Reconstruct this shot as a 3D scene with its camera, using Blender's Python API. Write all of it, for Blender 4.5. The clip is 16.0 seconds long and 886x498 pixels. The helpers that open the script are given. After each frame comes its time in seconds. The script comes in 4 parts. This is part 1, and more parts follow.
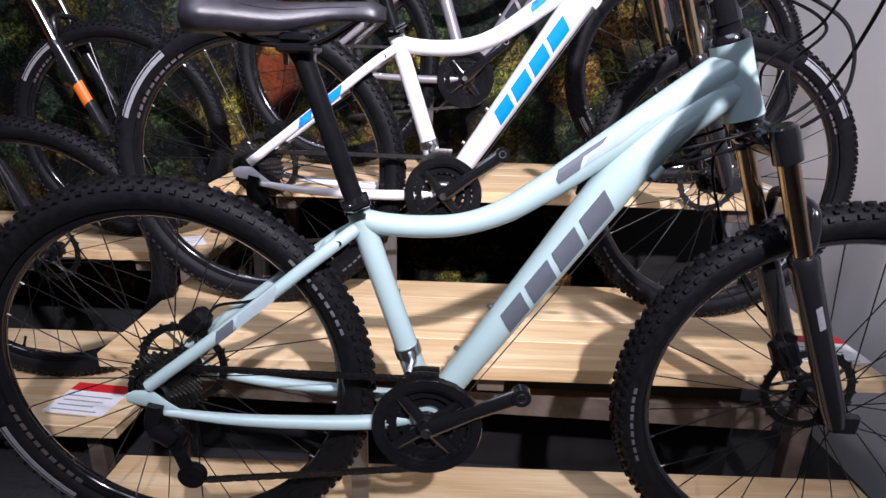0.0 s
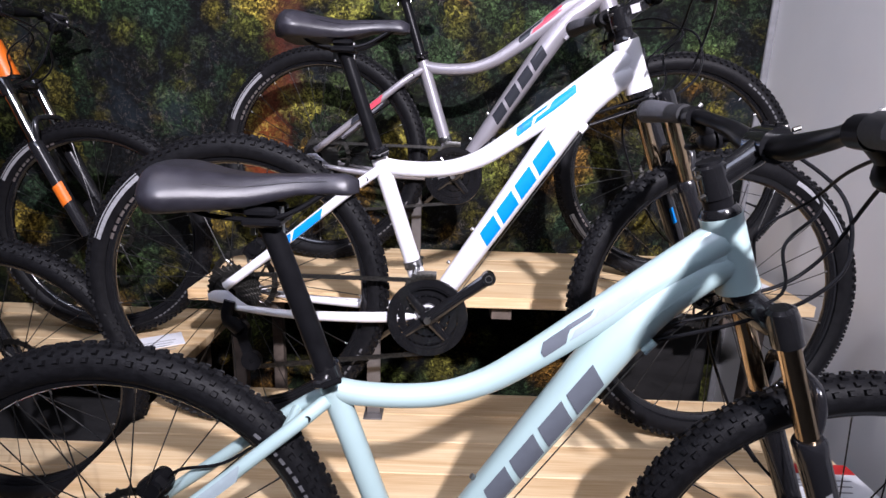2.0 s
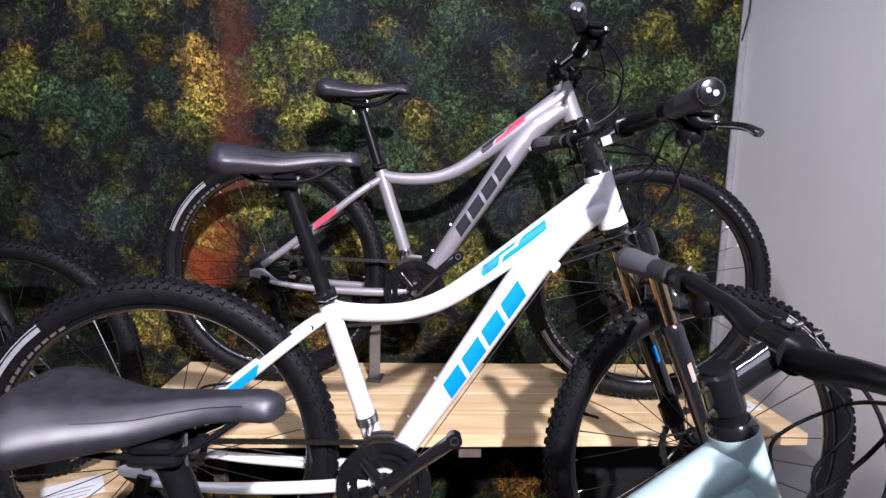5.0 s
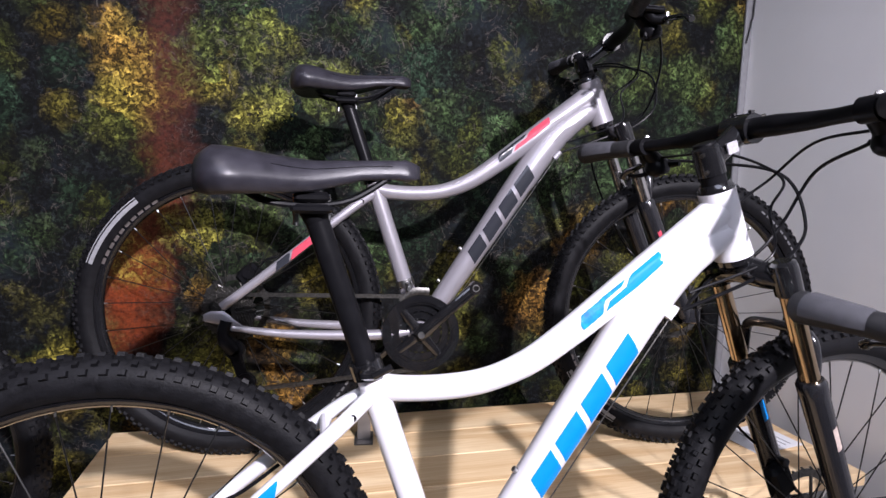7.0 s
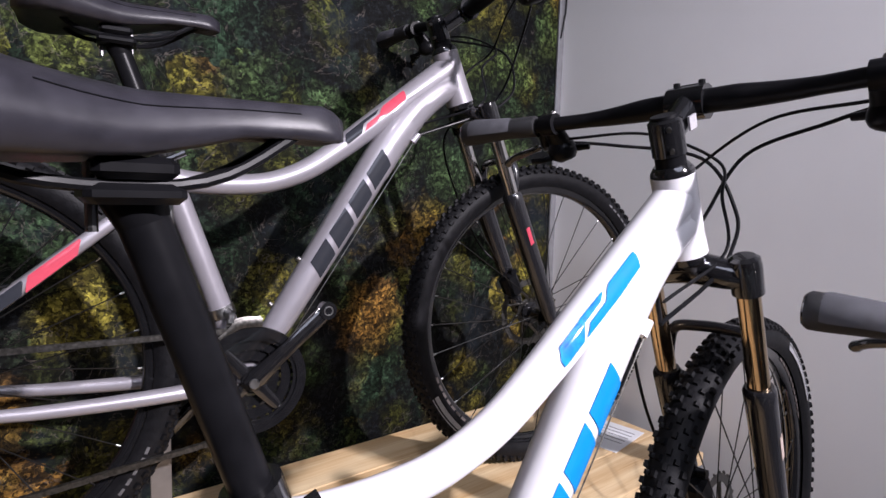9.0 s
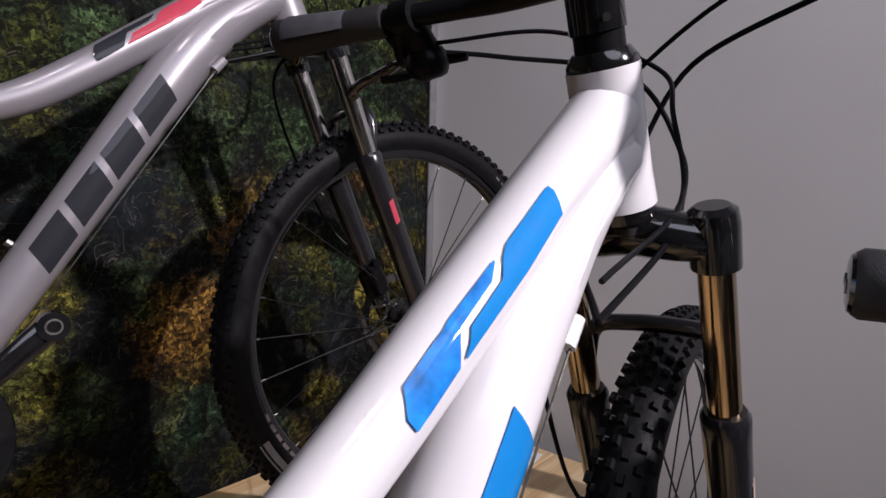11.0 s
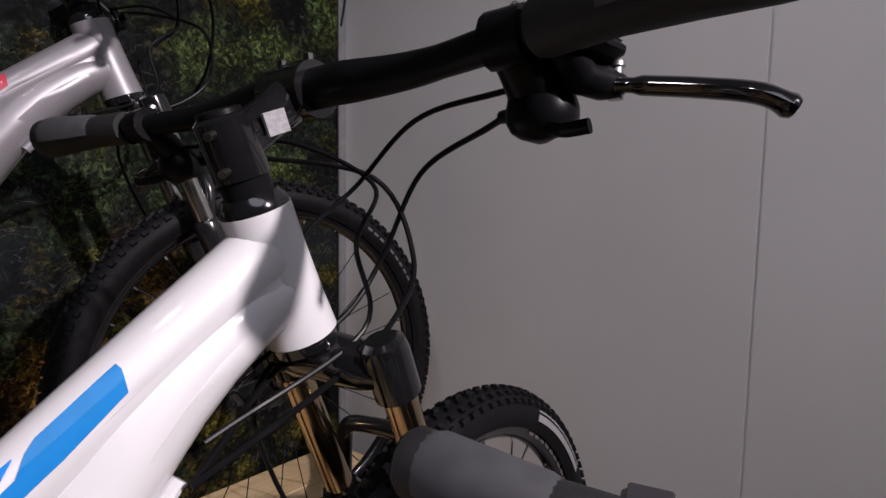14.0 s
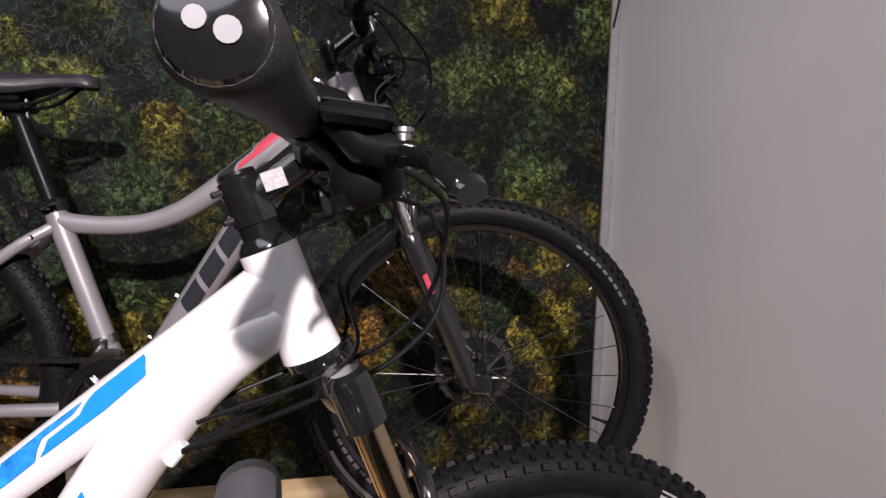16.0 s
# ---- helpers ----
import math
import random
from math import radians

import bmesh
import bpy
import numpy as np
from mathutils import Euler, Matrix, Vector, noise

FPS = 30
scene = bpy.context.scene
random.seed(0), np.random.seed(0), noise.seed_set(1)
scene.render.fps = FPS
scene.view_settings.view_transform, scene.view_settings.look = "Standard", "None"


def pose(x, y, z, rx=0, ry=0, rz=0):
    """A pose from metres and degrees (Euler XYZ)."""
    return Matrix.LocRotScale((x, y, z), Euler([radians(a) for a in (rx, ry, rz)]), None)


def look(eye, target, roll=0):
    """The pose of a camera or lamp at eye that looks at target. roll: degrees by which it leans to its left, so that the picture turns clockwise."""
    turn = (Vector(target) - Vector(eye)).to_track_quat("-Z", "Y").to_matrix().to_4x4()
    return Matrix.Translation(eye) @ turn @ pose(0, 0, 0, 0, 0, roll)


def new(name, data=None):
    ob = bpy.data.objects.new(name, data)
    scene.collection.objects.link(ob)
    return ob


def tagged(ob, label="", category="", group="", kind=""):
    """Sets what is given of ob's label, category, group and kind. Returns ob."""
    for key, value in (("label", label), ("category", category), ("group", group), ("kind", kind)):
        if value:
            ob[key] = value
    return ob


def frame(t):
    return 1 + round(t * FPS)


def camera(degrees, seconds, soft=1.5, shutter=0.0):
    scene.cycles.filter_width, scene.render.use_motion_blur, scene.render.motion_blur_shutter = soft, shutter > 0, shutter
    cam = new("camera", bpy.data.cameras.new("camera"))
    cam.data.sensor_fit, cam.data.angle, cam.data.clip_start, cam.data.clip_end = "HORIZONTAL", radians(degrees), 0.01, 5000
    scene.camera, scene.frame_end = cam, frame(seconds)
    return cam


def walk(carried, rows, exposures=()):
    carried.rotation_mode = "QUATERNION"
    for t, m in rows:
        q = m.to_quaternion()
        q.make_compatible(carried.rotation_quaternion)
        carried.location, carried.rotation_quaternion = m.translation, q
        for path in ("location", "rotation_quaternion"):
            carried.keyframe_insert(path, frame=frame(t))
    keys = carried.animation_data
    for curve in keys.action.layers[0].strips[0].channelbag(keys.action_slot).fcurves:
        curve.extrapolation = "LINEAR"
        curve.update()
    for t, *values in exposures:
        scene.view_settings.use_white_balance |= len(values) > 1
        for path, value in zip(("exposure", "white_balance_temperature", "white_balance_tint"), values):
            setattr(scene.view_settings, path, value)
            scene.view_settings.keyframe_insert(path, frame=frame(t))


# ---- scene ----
cam = camera(77.59, 16.0)
# seconds; eye in metres; turn in degrees
ROWS = [
    (0.0, -0.0222, -0.0298, 1.0731, 71.52, -1.82, -1.27),
    (0.5, -0.0238, -0.0112, 1.1126, 72.58, -1.72, -1.32),
    (1.0, -0.0162, 0.0066, 1.1509, 73.66, -1.72, -1.39),
    (1.5, -0.0092, 0.0366, 1.1988, 74.48, -1.77, -1.42),
    (2.0, 0.0023, 0.0745, 1.2409, 75.76, -1.81, -1.66),
    (2.5, 0.0134, 0.1009, 1.2666, 77.09, -1.76, -1.82),
    (3.0, 0.0257, 0.1191, 1.2907, 78.41, -1.76, -1.97),
    (3.5, 0.0298, 0.1276, 1.3141, 79.84, -1.63, -2.71),
    (4.0, 0.0353, 0.1471, 1.3473, 81.16, -1.64, -3.52),
    (4.5, 0.0443, 0.1905, 1.3772, 81.87, -1.65, -4.12),
    (7.0, -0.1961, 0.5968, 1.3906, 83.21, -1.60, -14.93),
    (7.5, -0.2186, 0.7014, 1.3794, 83.39, -1.65, -18.95),
    (8.0, -0.2689, 0.7727, 1.3774, 83.68, -1.54, -25.37),
    (8.5, -0.2897, 0.8501, 1.3710, 83.93, -1.60, -33.57),
    (9.0, -0.2413, 0.9479, 1.3604, 84.17, -1.60, -39.50),
    (11.5, 0.0720, 1.1338, 1.2837, 85.32, -1.30, -52.28),
    (12.0, 0.1081, 1.1225, 1.2878, 85.43, -1.05, -53.16),
    (12.5, 0.1318, 1.1090, 1.3190, 85.45, -0.77, -53.60),
    (13.0, 0.1365, 1.0743, 1.3438, 85.14, -0.80, -53.50),
    (13.5, 0.1648, 1.0097, 1.3673, 84.93, -0.88, -53.08),
    (14.0, 0.1888, 0.9337, 1.4015, 84.80, -0.87, -50.95),
    (14.5, 0.2712, 0.8916, 1.4284, 84.38, -0.43, -42.32),
    (15.0, 0.3525, 0.8547, 1.4330, 83.95, -0.36, -28.96),
    (15.5, 0.4142, 0.8128, 1.4361, 83.61, -0.84, -19.86),
    (16.0, 0.4662, 0.7713, 1.4534, 83.32, -1.12, -12.64),
]
EXPOSURES = [(0.0, -0.58, 5850), (2.0, -0.55, 5850), (4.5, -0.47, 5850), (7.0, -0.6, 5900), (9.0, -0.69, 6000), (11.3, -1.55, 6250), (12.5, -1.85, 6300), (14.0, -1.75, 6400), (15.0, -1.25, 6550), (16.0, -1.0, 6600)]
walk(cam, [(t, pose(*eye)) for t, *eye in ROWS],
     [(t, e, k, 24) for t, e, k in EXPOSURES])

# ---- world and lights ----
world = bpy.data.worlds.new("hall_world")
scene.world = world
world.use_nodes = True
world.node_tree.nodes["Background"].inputs[0].default_value = (0.9, 0.95, 1.0, 1)
world.node_tree.nodes["Background"].inputs[1].default_value = 0.25


def lamp(name, kind, eye, target, power, size, colour=(1, 0.96, 0.9), angle=70, blend=0.6):
    data = bpy.data.lights.new(name, kind)
    data.energy, data.color = power, colour
    if kind == "SPOT":
        data.shadow_soft_size, data.spot_size, data.spot_blend = size, radians(angle), blend
    else:
        data.shape, data.size = "DISK", size
    ob = new(name, data)
    ob.matrix_world = look(eye, target)
    return ob


lamp("hall_spot", "SPOT", (0.615, -1.335, 2.83), (-0.03, 1.72, 1.38), 1620, 0.05, angle=62, blend=1.0)
lamp("hall_spot", "SPOT", (-0.75, 0.75, 3.4), (0.2, 1.4, 0.7), 80, 0.09, angle=95)
lamp("hall_glow", "AREA", (-0.7, -0.5, 3.45), (0.5, 1.2, 0.9), 95, 2.4, (0.86, 0.92, 1.0))


# ---- materials ----
def mat(name, colour, rough=0.5, metal=0.0, coat=0.0, grain=0.0, grain_scale=60.0, bump=0.0, bump_scale=300.0, island=0.0):
    m = bpy.data.materials.new(name)
    m.use_nodes = True
    nt = m.node_tree
    b = nt.nodes["Principled BSDF"]
    b.inputs["Base Color"].default_value = (*colour, 1)
    b.inputs["Roughness"].default_value = rough
    b.inputs["Metallic"].default_value = metal
    b.inputs["Coat Weight"].default_value = coat
    b.inputs["Coat Roughness"].default_value = 0.03
    tc = nt.nodes.new("ShaderNodeTexCoord")
    if grain:
        n = nt.nodes.new("ShaderNodeTexNoise")
        n.inputs["Scale"].default_value, n.inputs["Detail"].default_value = grain_scale, 6
        nt.links.new(tc.outputs["Object"], n.inputs["Vector"])
        r = nt.nodes.new("ShaderNodeMapRange")
        r.inputs["From Min"].default_value, r.inputs["From Max"].default_value = 0.3, 0.7
        r.inputs["To Min"].default_value, r.inputs["To Max"].default_value = 1 - grain, 1 + grain
        nt.links.new(n.outputs["Fac"], r.inputs["Value"])
        mx = nt.nodes.new("ShaderNodeMix")
        mx.data_type, mx.blend_type = "RGBA", "MULTIPLY"
        mx.inputs["Factor"].default_value = 1
        mx.inputs["A"].default_value = (*colour, 1)
        nt.links.new(r.outputs["Result"], mx.inputs["B"])
        nt.links.new(mx.outputs["Result"], b.inputs["Base Color"])
        r2 = nt.nodes.new("ShaderNodeMapRange")
        r2.inputs["To Min"].default_value, r2.inputs["To Max"].default_value = max(rough - 0.1, 0.02), min(rough + 0.12, 1)
        nt.links.new(n.outputs["Fac"], r2.inputs["Value"])
        nt.links.new(r2.outputs["Result"], b.inputs["Roughness"])
    if bump:
        n = nt.nodes.new("ShaderNodeTexNoise")
        n.inputs["Scale"].default_value, n.inputs["Detail"].default_value = bump_scale, 4
        nt.links.new(tc.outputs["Object"], n.inputs["Vector"])
        bp = nt.nodes.new("ShaderNodeBump")
        bp.inputs["Strength"].default_value, bp.inputs["Distance"].default_value = bump, 0.002
        nt.links.new(n.outputs["Fac"], bp.inputs["Height"])
        nt.links.new(bp.outputs["Normal"], b.inputs["Normal"])
    return m


def node_helpers(nt):
    def N(kind, **inputs):
        n = nt.nodes.new(kind)
        for k, v in inputs.items():
            n.inputs[k.replace("_", " ")].default_value = v
        return n

    def L(a, b):
        nt.links.new(a, b)
    return N, L


def wood_material():
    m = bpy.data.materials.new("pine_board")
    m.use_nodes = True
    nt = m.node_tree
    N, L = node_helpers(nt)
    b = nt.nodes["Principled BSDF"]
    tc = N("ShaderNodeTexCoord")
    info = N("ShaderNodeObjectInfo")
    add = N("ShaderNodeVectorMath")
    add.operation = "ADD"
    comb = N("ShaderNodeCombineXYZ")
    mul = N("ShaderNodeMath")
    mul.operation = "MULTIPLY"
    mul.inputs[1].default_value = 37.0
    L(info.outputs["Random"], mul.inputs[0])
    L(mul.outputs[0], comb.inputs["X"]), L(mul.outputs[0], comb.inputs["Z"])
    L(tc.outputs["Object"], add.inputs[0]), L(comb.outputs[0], add.inputs[1])
    mp = N("ShaderNodeMapping")
    mp.inputs["Scale"].default_value = (1.2, 14, 14)
    L(add.outputs[0], mp.inputs["Vector"])
    n1 = N("ShaderNodeTexNoise", Scale=1.6, Detail=8.0, Distortion=0.8)
    L(mp.outputs[0], n1.inputs["Vector"])
    mp2 = N("ShaderNodeMapping")
    mp2.inputs["Scale"].default_value = (4, 120, 120)
    L(add.outputs[0], mp2.inputs["Vector"])
    n2 = N("ShaderNodeTexNoise", Scale=2.0, Detail=4.0)
    L(mp2.outputs[0], n2.inputs["Vector"])
    knot = N("ShaderNodeTexVoronoi", Scale=3.2)
    mp3 = N("ShaderNodeMapping")
    mp3.inputs["Scale"].default_value = (0.8, 2.2, 0.4)
    L(add.outputs[0], mp3.inputs["Vector"]), L(mp3.outputs[0], knot.inputs["Vector"])
    kr = N("ShaderNodeMapRange")
    kr.inputs["From Min"].default_value, kr.inputs["From Max"].default_value = 0.03, 0.10
    kr.inputs["To Min"].default_value, kr.inputs["To Max"].default_value = 0.45, 1.0
    L(knot.outputs["Distance"], kr.inputs["Value"])
    ramp = N("ShaderNodeValToRGB")
    e = ramp.color_ramp.elements
    e[0].position, e[0].color = 0.3, (0.52, 0.31, 0.13, 1)
    e[1].position, e[1].color = 0.72, (0.84, 0.67, 0.42, 1)
    mixn = N("ShaderNodeMath")
    mixn.operation = "MULTIPLY_ADD"
    mixn.inputs[1].default_value, mixn.inputs[2].default_value = 0.35, 0.0
    L(n2.outputs["Fac"], mixn.inputs[0])
    sm = N("ShaderNodeMath")
    sm.operation = "MULTIPLY_ADD"
    sm.inputs[1].default_value = 0.7
    L(n1.outputs["Fac"], sm.inputs[0]), L(mixn.outputs[0], sm.inputs[2])
    L(sm.outputs[0], ramp.inputs["Fac"])
    mx = N("ShaderNodeMix")
    mx.data_type, mx.blend_type = "RGBA", "MULTIPLY"
    mx.inputs["Factor"].default_value = 1
    L(ramp.outputs[0], mx.inputs["A"]), L(kr.outputs[0], mx.inputs["B"])
    L(mx.outputs["Result"], b.inputs["Base Color"])
    b.inputs["Roughness"].default_value = 0.5
    bp = N("ShaderNodeBump", Strength=0.25, Distance=0.001)
    L(n2.outputs["Fac"], bp.inputs["Height"]), L(bp.outputs[0], b.inputs["Normal"])
    return m


def forest_material():
    """A printed photograph of autumn woods: leaf clumps at three scales, dark gaps, and a rust-red streak."""
    m = bpy.data.materials.new("forest_print")
    m.use_nodes = True
    nt = m.node_tree
    N, L = node_helpers(nt)
    b = nt.nodes["Principled BSDF"]
    tc = N("ShaderNodeTexCoord")
    co = tc.outputs["Object"]

    def ramp_of(fac, *stops):
        r = N("ShaderNodeValToRGB")
        els = r.color_ramp.elements
        while len(els) < len(stops):
            els.new(0.5)
        for el, (p, c) in zip(els, stops):
            el.position, el.color = p, (*c, 1)
        L(fac, r.inputs["Fac"])
        return r.outputs[0]

    def mix(kind, fac, a, c):
        x = N("ShaderNodeMix")
        x.data_type, x.blend_type = "RGBA", kind
        if isinstance(fac, float):
            x.inputs["Factor"].default_value = fac
        else:
            L(fac, x.inputs["Factor"])
        L(a, x.inputs["A"]), L(c, x.inputs["B"])
        return x.outputs["Result"]

    def rng(v, a, c, lo=0.0, hi=1.0):
        r = N("ShaderNodeMapRange")
        for k, q in zip(("From Min", "From Max", "To Min", "To Max"), (a, c, lo, hi)):
            r.inputs[k].default_value = q
        L(v, r.inputs["Value"])
        return r.outputs[0]

    def math_of(op, x, y=None, z=None):
        n = N("ShaderNodeMath")
        n.operation = op
        for k, v in enumerate((x, y, z)):
            if v is None:
                continue
            if isinstance(v, (int, float)):
                n.inputs[k].default_value = v
            else:
                L(v, n.inputs[k])
        return n.outputs[0]

    def warped(scale, amount, detail=5.0):
        w = N("ShaderNodeTexNoise", Scale=scale, Detail=detail, Roughness=0.65)
        L(co, w.inputs["Vector"])
        c = N("ShaderNodeVectorMath")
        c.operation = "SUBTRACT"
        c.inputs[1].default_value = (0.5, 0.5, 0.5)
        L(w.outputs["Color"], c.inputs[0])
        v = N("ShaderNodeVectorMath")
        v.operation = "MULTIPLY_ADD"
        v.inputs[1].default_value = (amount, amount, amount)
        L(c.outputs[0], v.inputs[0]), L(co, v.inputs[2])
        return v.outputs[0]
    wide, ragged = warped(7.0, 0.26), warped(22.0, 0.075)
    sepc = N("ShaderNodeSeparateXYZ")
    L(co, sepc.inputs[0])
    region = N("ShaderNodeTexNoise", Scale=2.1, Detail=3.0)
    L(co, region.inputs["Vector"])
    autumn = math_of("ADD", rng(region.outputs["Fac"], 0.3, 0.7, -0.26, 0.14), rng(sepc.outputs["Z"], 0.7, 1.5, 0.16, -0.05))

    def crowns(vec, scale, soft):
        """Tree crowns: colour and cover, lit from above, with ragged edges."""
        v = N("ShaderNodeTexVoronoi", Scale=scale)
        L(vec, v.inputs["Vector"])
        s = N("ShaderNodeSeparateColor")
        L(v.outputs["Color"], s.inputs[0])
        hue = ramp_of(math_of("ADD", s.outputs["Red"], autumn), (0.05, (0.024, 0.048, 0.026)), (0.35, (0.055, 0.090, 0.030)), (0.60, (0.135, 0.155, 0.030)), (0.84, (0.27, 0.225, 0.034)), (1.0, (0.28, 0.145, 0.028)))
        d = N("ShaderNodeVectorMath")
        d.operation = "SUBTRACT"
        L(vec, d.inputs[0]), L(v.outputs["Position"], d.inputs[1])
        sz = N("ShaderNodeSeparateXYZ")
        L(d.outputs[0], sz.inputs[0])
        top = rng(math_of("MULTIPLY", sz.outputs["Z"], scale), -0.45, 0.45, 0.50, 1.2)
        cover = rng(v.outputs["Distance"], 0.62 - soft, 0.62, 1.0, 0.0)
        gain = math_of("MULTIPLY", top, rng(s.outputs["Green"], 0.0, 1.0, 0.35, 1.2))
        return mix("MULTIPLY", 1.0, hue, gain), cover

    def leaves(scale, lo, hi):
        v = N("ShaderNodeTexVoronoi", Scale=scale)
        L(ragged, v.inputs["Vector"])
        s = N("ShaderNodeSeparateColor")
        L(v.outputs["Color"], s.inputs[0])
        return rng(math_of("POWER", s.outputs["Red"], 2.0), 0.0, 1.0, lo, hi)
    back, back_cover = crowns(ragged, 9.0, 0.35)
    shift = N("ShaderNodeVectorMath")
    shift.inputs[1].default_value = (3.3, 1.7, 9.1)
    L(wide, shift.inputs[0])
    front, front_cover = crowns(shift.outputs[0], 5.2, 0.34)
    dark = N("ShaderNodeRGB")
    dark.outputs[0].default_value = (0.012, 0.014, 0.016, 1)
    col = mix("MIX", back_cover, dark.outputs[0], back)
    half_dark = mix("MULTIPLY", 1.0, col, rng(region.outputs["Fac"], 0.35, 0.65, 0.35, 0.65))
    col = mix("MIX", front_cover, half_dark, front)
    fine = N("ShaderNodeTexNoise", Scale=80.0, Detail=5.0, Roughness=0.75)
    L(co, fine.inputs["Vector"])
    col = mix("MULTIPLY", 1.0, col, leaves(125.0, 0.18, 2.5))
    col = mix("MULTIPLY", 1.0, col, leaves(52.0, 0.50, 1.65))
    col = mix("MULTIPLY", 1.0, col, rng(fine.outputs["Fac"], 0.36, 0.64, 0.14, 0.95))
    gap = N("ShaderNodeTexNoise", Scale=3.2, Detail=8.0, Roughness=0.72)
    off = N("ShaderNodeVectorMath")
    off.inputs[1].default_value = (7, 3, 5)
    L(co, off.inputs[0]), L(off.outputs[0], gap.inputs["Vector"])
    shade = N("ShaderNodeRGB")
    shade.outputs[0].default_value = (0.009, 0.013, 0.017, 1)
    col = mix("MIX", rng(gap.outputs["Fac"], 0.54, 0.64, 0.0, 0.68), col, shade.outputs[0])
    # bare pale twigs here and there
    twig = N("ShaderNodeTexNoise", Scale=11.0, Detail=4.0, Distortion=2.0)
    L(co, twig.inputs["Vector"])
    line = rng(math_of("ABSOLUTE", math_of("SUBTRACT", twig.outputs["Fac"], 0.5)), 0.002, 0.008, 1.0, 0.0)
    twigs = math_of("MULTIPLY", line, rng(gap.outputs["Fac"], 0.47, 0.53, 0.0, 0.55))
    bark = N("ShaderNodeRGB")
    bark.outputs[0].default_value = (0.10, 0.085, 0.075, 1)
    col = mix("MIX", twigs, col, bark.outputs[0])
    # the rust-red streak, wider and brighter below
    sep = N("ShaderNodeSeparateXYZ")
    L(wide, sep.inputs[0])
    dist = math_of("ABSOLUTE", math_of("ADD", math_of("MULTIPLY_ADD", math_of("MINIMUM", sep.outputs["Z"], 1.45), -0.25, sep.outputs["X"]), STREAK))
    width = rng(sep.outputs["Z"], 0.95, 1.5, 0.125, 0.085)
    band = math_of("SUBTRACT", 1.0, math_of("DIVIDE", dist, width))
    f = math_of("MULTIPLY", rng(band, 0.0, 1.0, 0.0, 1.0), rng(sep.outputs["Z"], 0.86, 0.95))
    f = math_of("MULTIPLY", f, rng(fine.outputs["Fac"], 0.35, 0.6, 0.3, 1.0))
    f = math_of("MULTIPLY", f, rng(gap.outputs["Fac"], 0.35, 0.55, 0.5, 1.0))
    rust = ramp_of(rng(sep.outputs["Z"], 1.05, 1.55), (0.0, (0.19, 0.036, 0.009)), (0.45, (0.105, 0.022, 0.008)), (1.0, (0.055, 0.015, 0.010)))
    col = mix("MIX", f, col, rust)
    L(col, b.inputs["Base Color"])
    b.inputs["Roughness"].default_value = 0.85
    b.inputs["Specular IOR Level"].default_value = 0.15
    return m


STREAK = 0.89
RUBBER = mat("tyre_rubber", (0.006, 0.006, 0.007), 0.52, grain=0.35, grain_scale=90, bump=0.3)
RUBBER.node_tree.nodes["Principled BSDF"].inputs["Specular IOR Level"].default_value = 0.13
BLACK = mat("satin_black", (0.006, 0.006, 0.007), 0.32, grain=0.2, grain_scale=40)
GLOSS = mat("gloss_black", (0.008, 0.008, 0.009), 0.12, coat=0.6, grain=0.15)
VINYL = mat("saddle_vinyl", (0.020, 0.019, 0.025), 0.38, grain=0.25, bump=0.12, bump_scale=2600)
GRIP = mat("grip_rubber", (0.014, 0.014, 0.016), 0.6, grain=0.2, bump=0.3, bump_scale=1200)
GRIPTOP = mat("grip_grey_rubber", (0.065, 0.065, 0.075), 0.62, grain=0.15, bump=0.3, bump_scale=2200)
CHROME = mat("fork_chrome", (0.62, 0.60, 0.58), 0.12, 1.0, grain=0.05)
GOLD = mat("fork_bronze_tube", (0.56, 0.42, 0.27), 0.14, 1.0, grain=0.05)
STEEL = mat("steel", (0.42, 0.42, 0.42), 0.3, 1.0, grain=0.15)
DSTEEL = mat("dark_steel", (0.15, 0.145, 0.135), 0.35, 1.0, grain=0.3, grain_scale=200)
SPOKE = mat("black_spoke", (0.02, 0.02, 0.02), 0.3, 0.6)
GREYBAR = mat("stand_steel", (0.20, 0.19, 0.185), 0.42, 0.7, grain=0.15, grain_scale=30)
DIMPRINT = mat("tyre_print_dim", (0.085, 0.085, 0.09), 0.6, grain=0.3, grain_scale=200)
PRINT = mat("tyre_print", (0.24, 0.24, 0.25), 0.6, grain=0.2, grain_scale=200)
RIMPRINT = mat("rim_print", (0.10, 0.085, 0.08), 0.45, grain=0.2)
PAPER = mat("card_white", (0.78, 0.79, 0.82), 0.5, grain=0.03)
LABELGREY = mat("worn_white_label", (0.32, 0.31, 0.33), 0.5, grain=0.2, grain_scale=300)
RED = mat("card_red", (0.55, 0.02, 0.02), 0.45, grain=0.05)
INK = mat("ink_grey", (0.25, 0.25, 0.27), 0.6, grain=0.1)
MINT = mat("mint_paint", (0.375, 0.50, 0.495), 0.42, coat=0.8, grain=0.02, grain_scale=8)
WHITE = mat("white_paint", (0.69, 0.68, 0.705), 0.42, coat=0.8, grain=0.02, grain_scale=8)
SILVER = mat("silver_paint", (0.255, 0.243, 0.265), 0.38, 0.30, coat=0.35, grain=0.02, grain_scale=30)
ORANGE = mat("orange_paint", (0.75, 0.16, 0.01), 0.42, coat=0.8, grain=0.03)
NAVY = mat("black_paint", (0.012, 0.012, 0.014), 0.2, coat=0.5, grain=0.05)
GREYDECAL = mat("charcoal_decal", (0.10, 0.11, 0.13), 0.55, coat=0.6, grain=0.05)
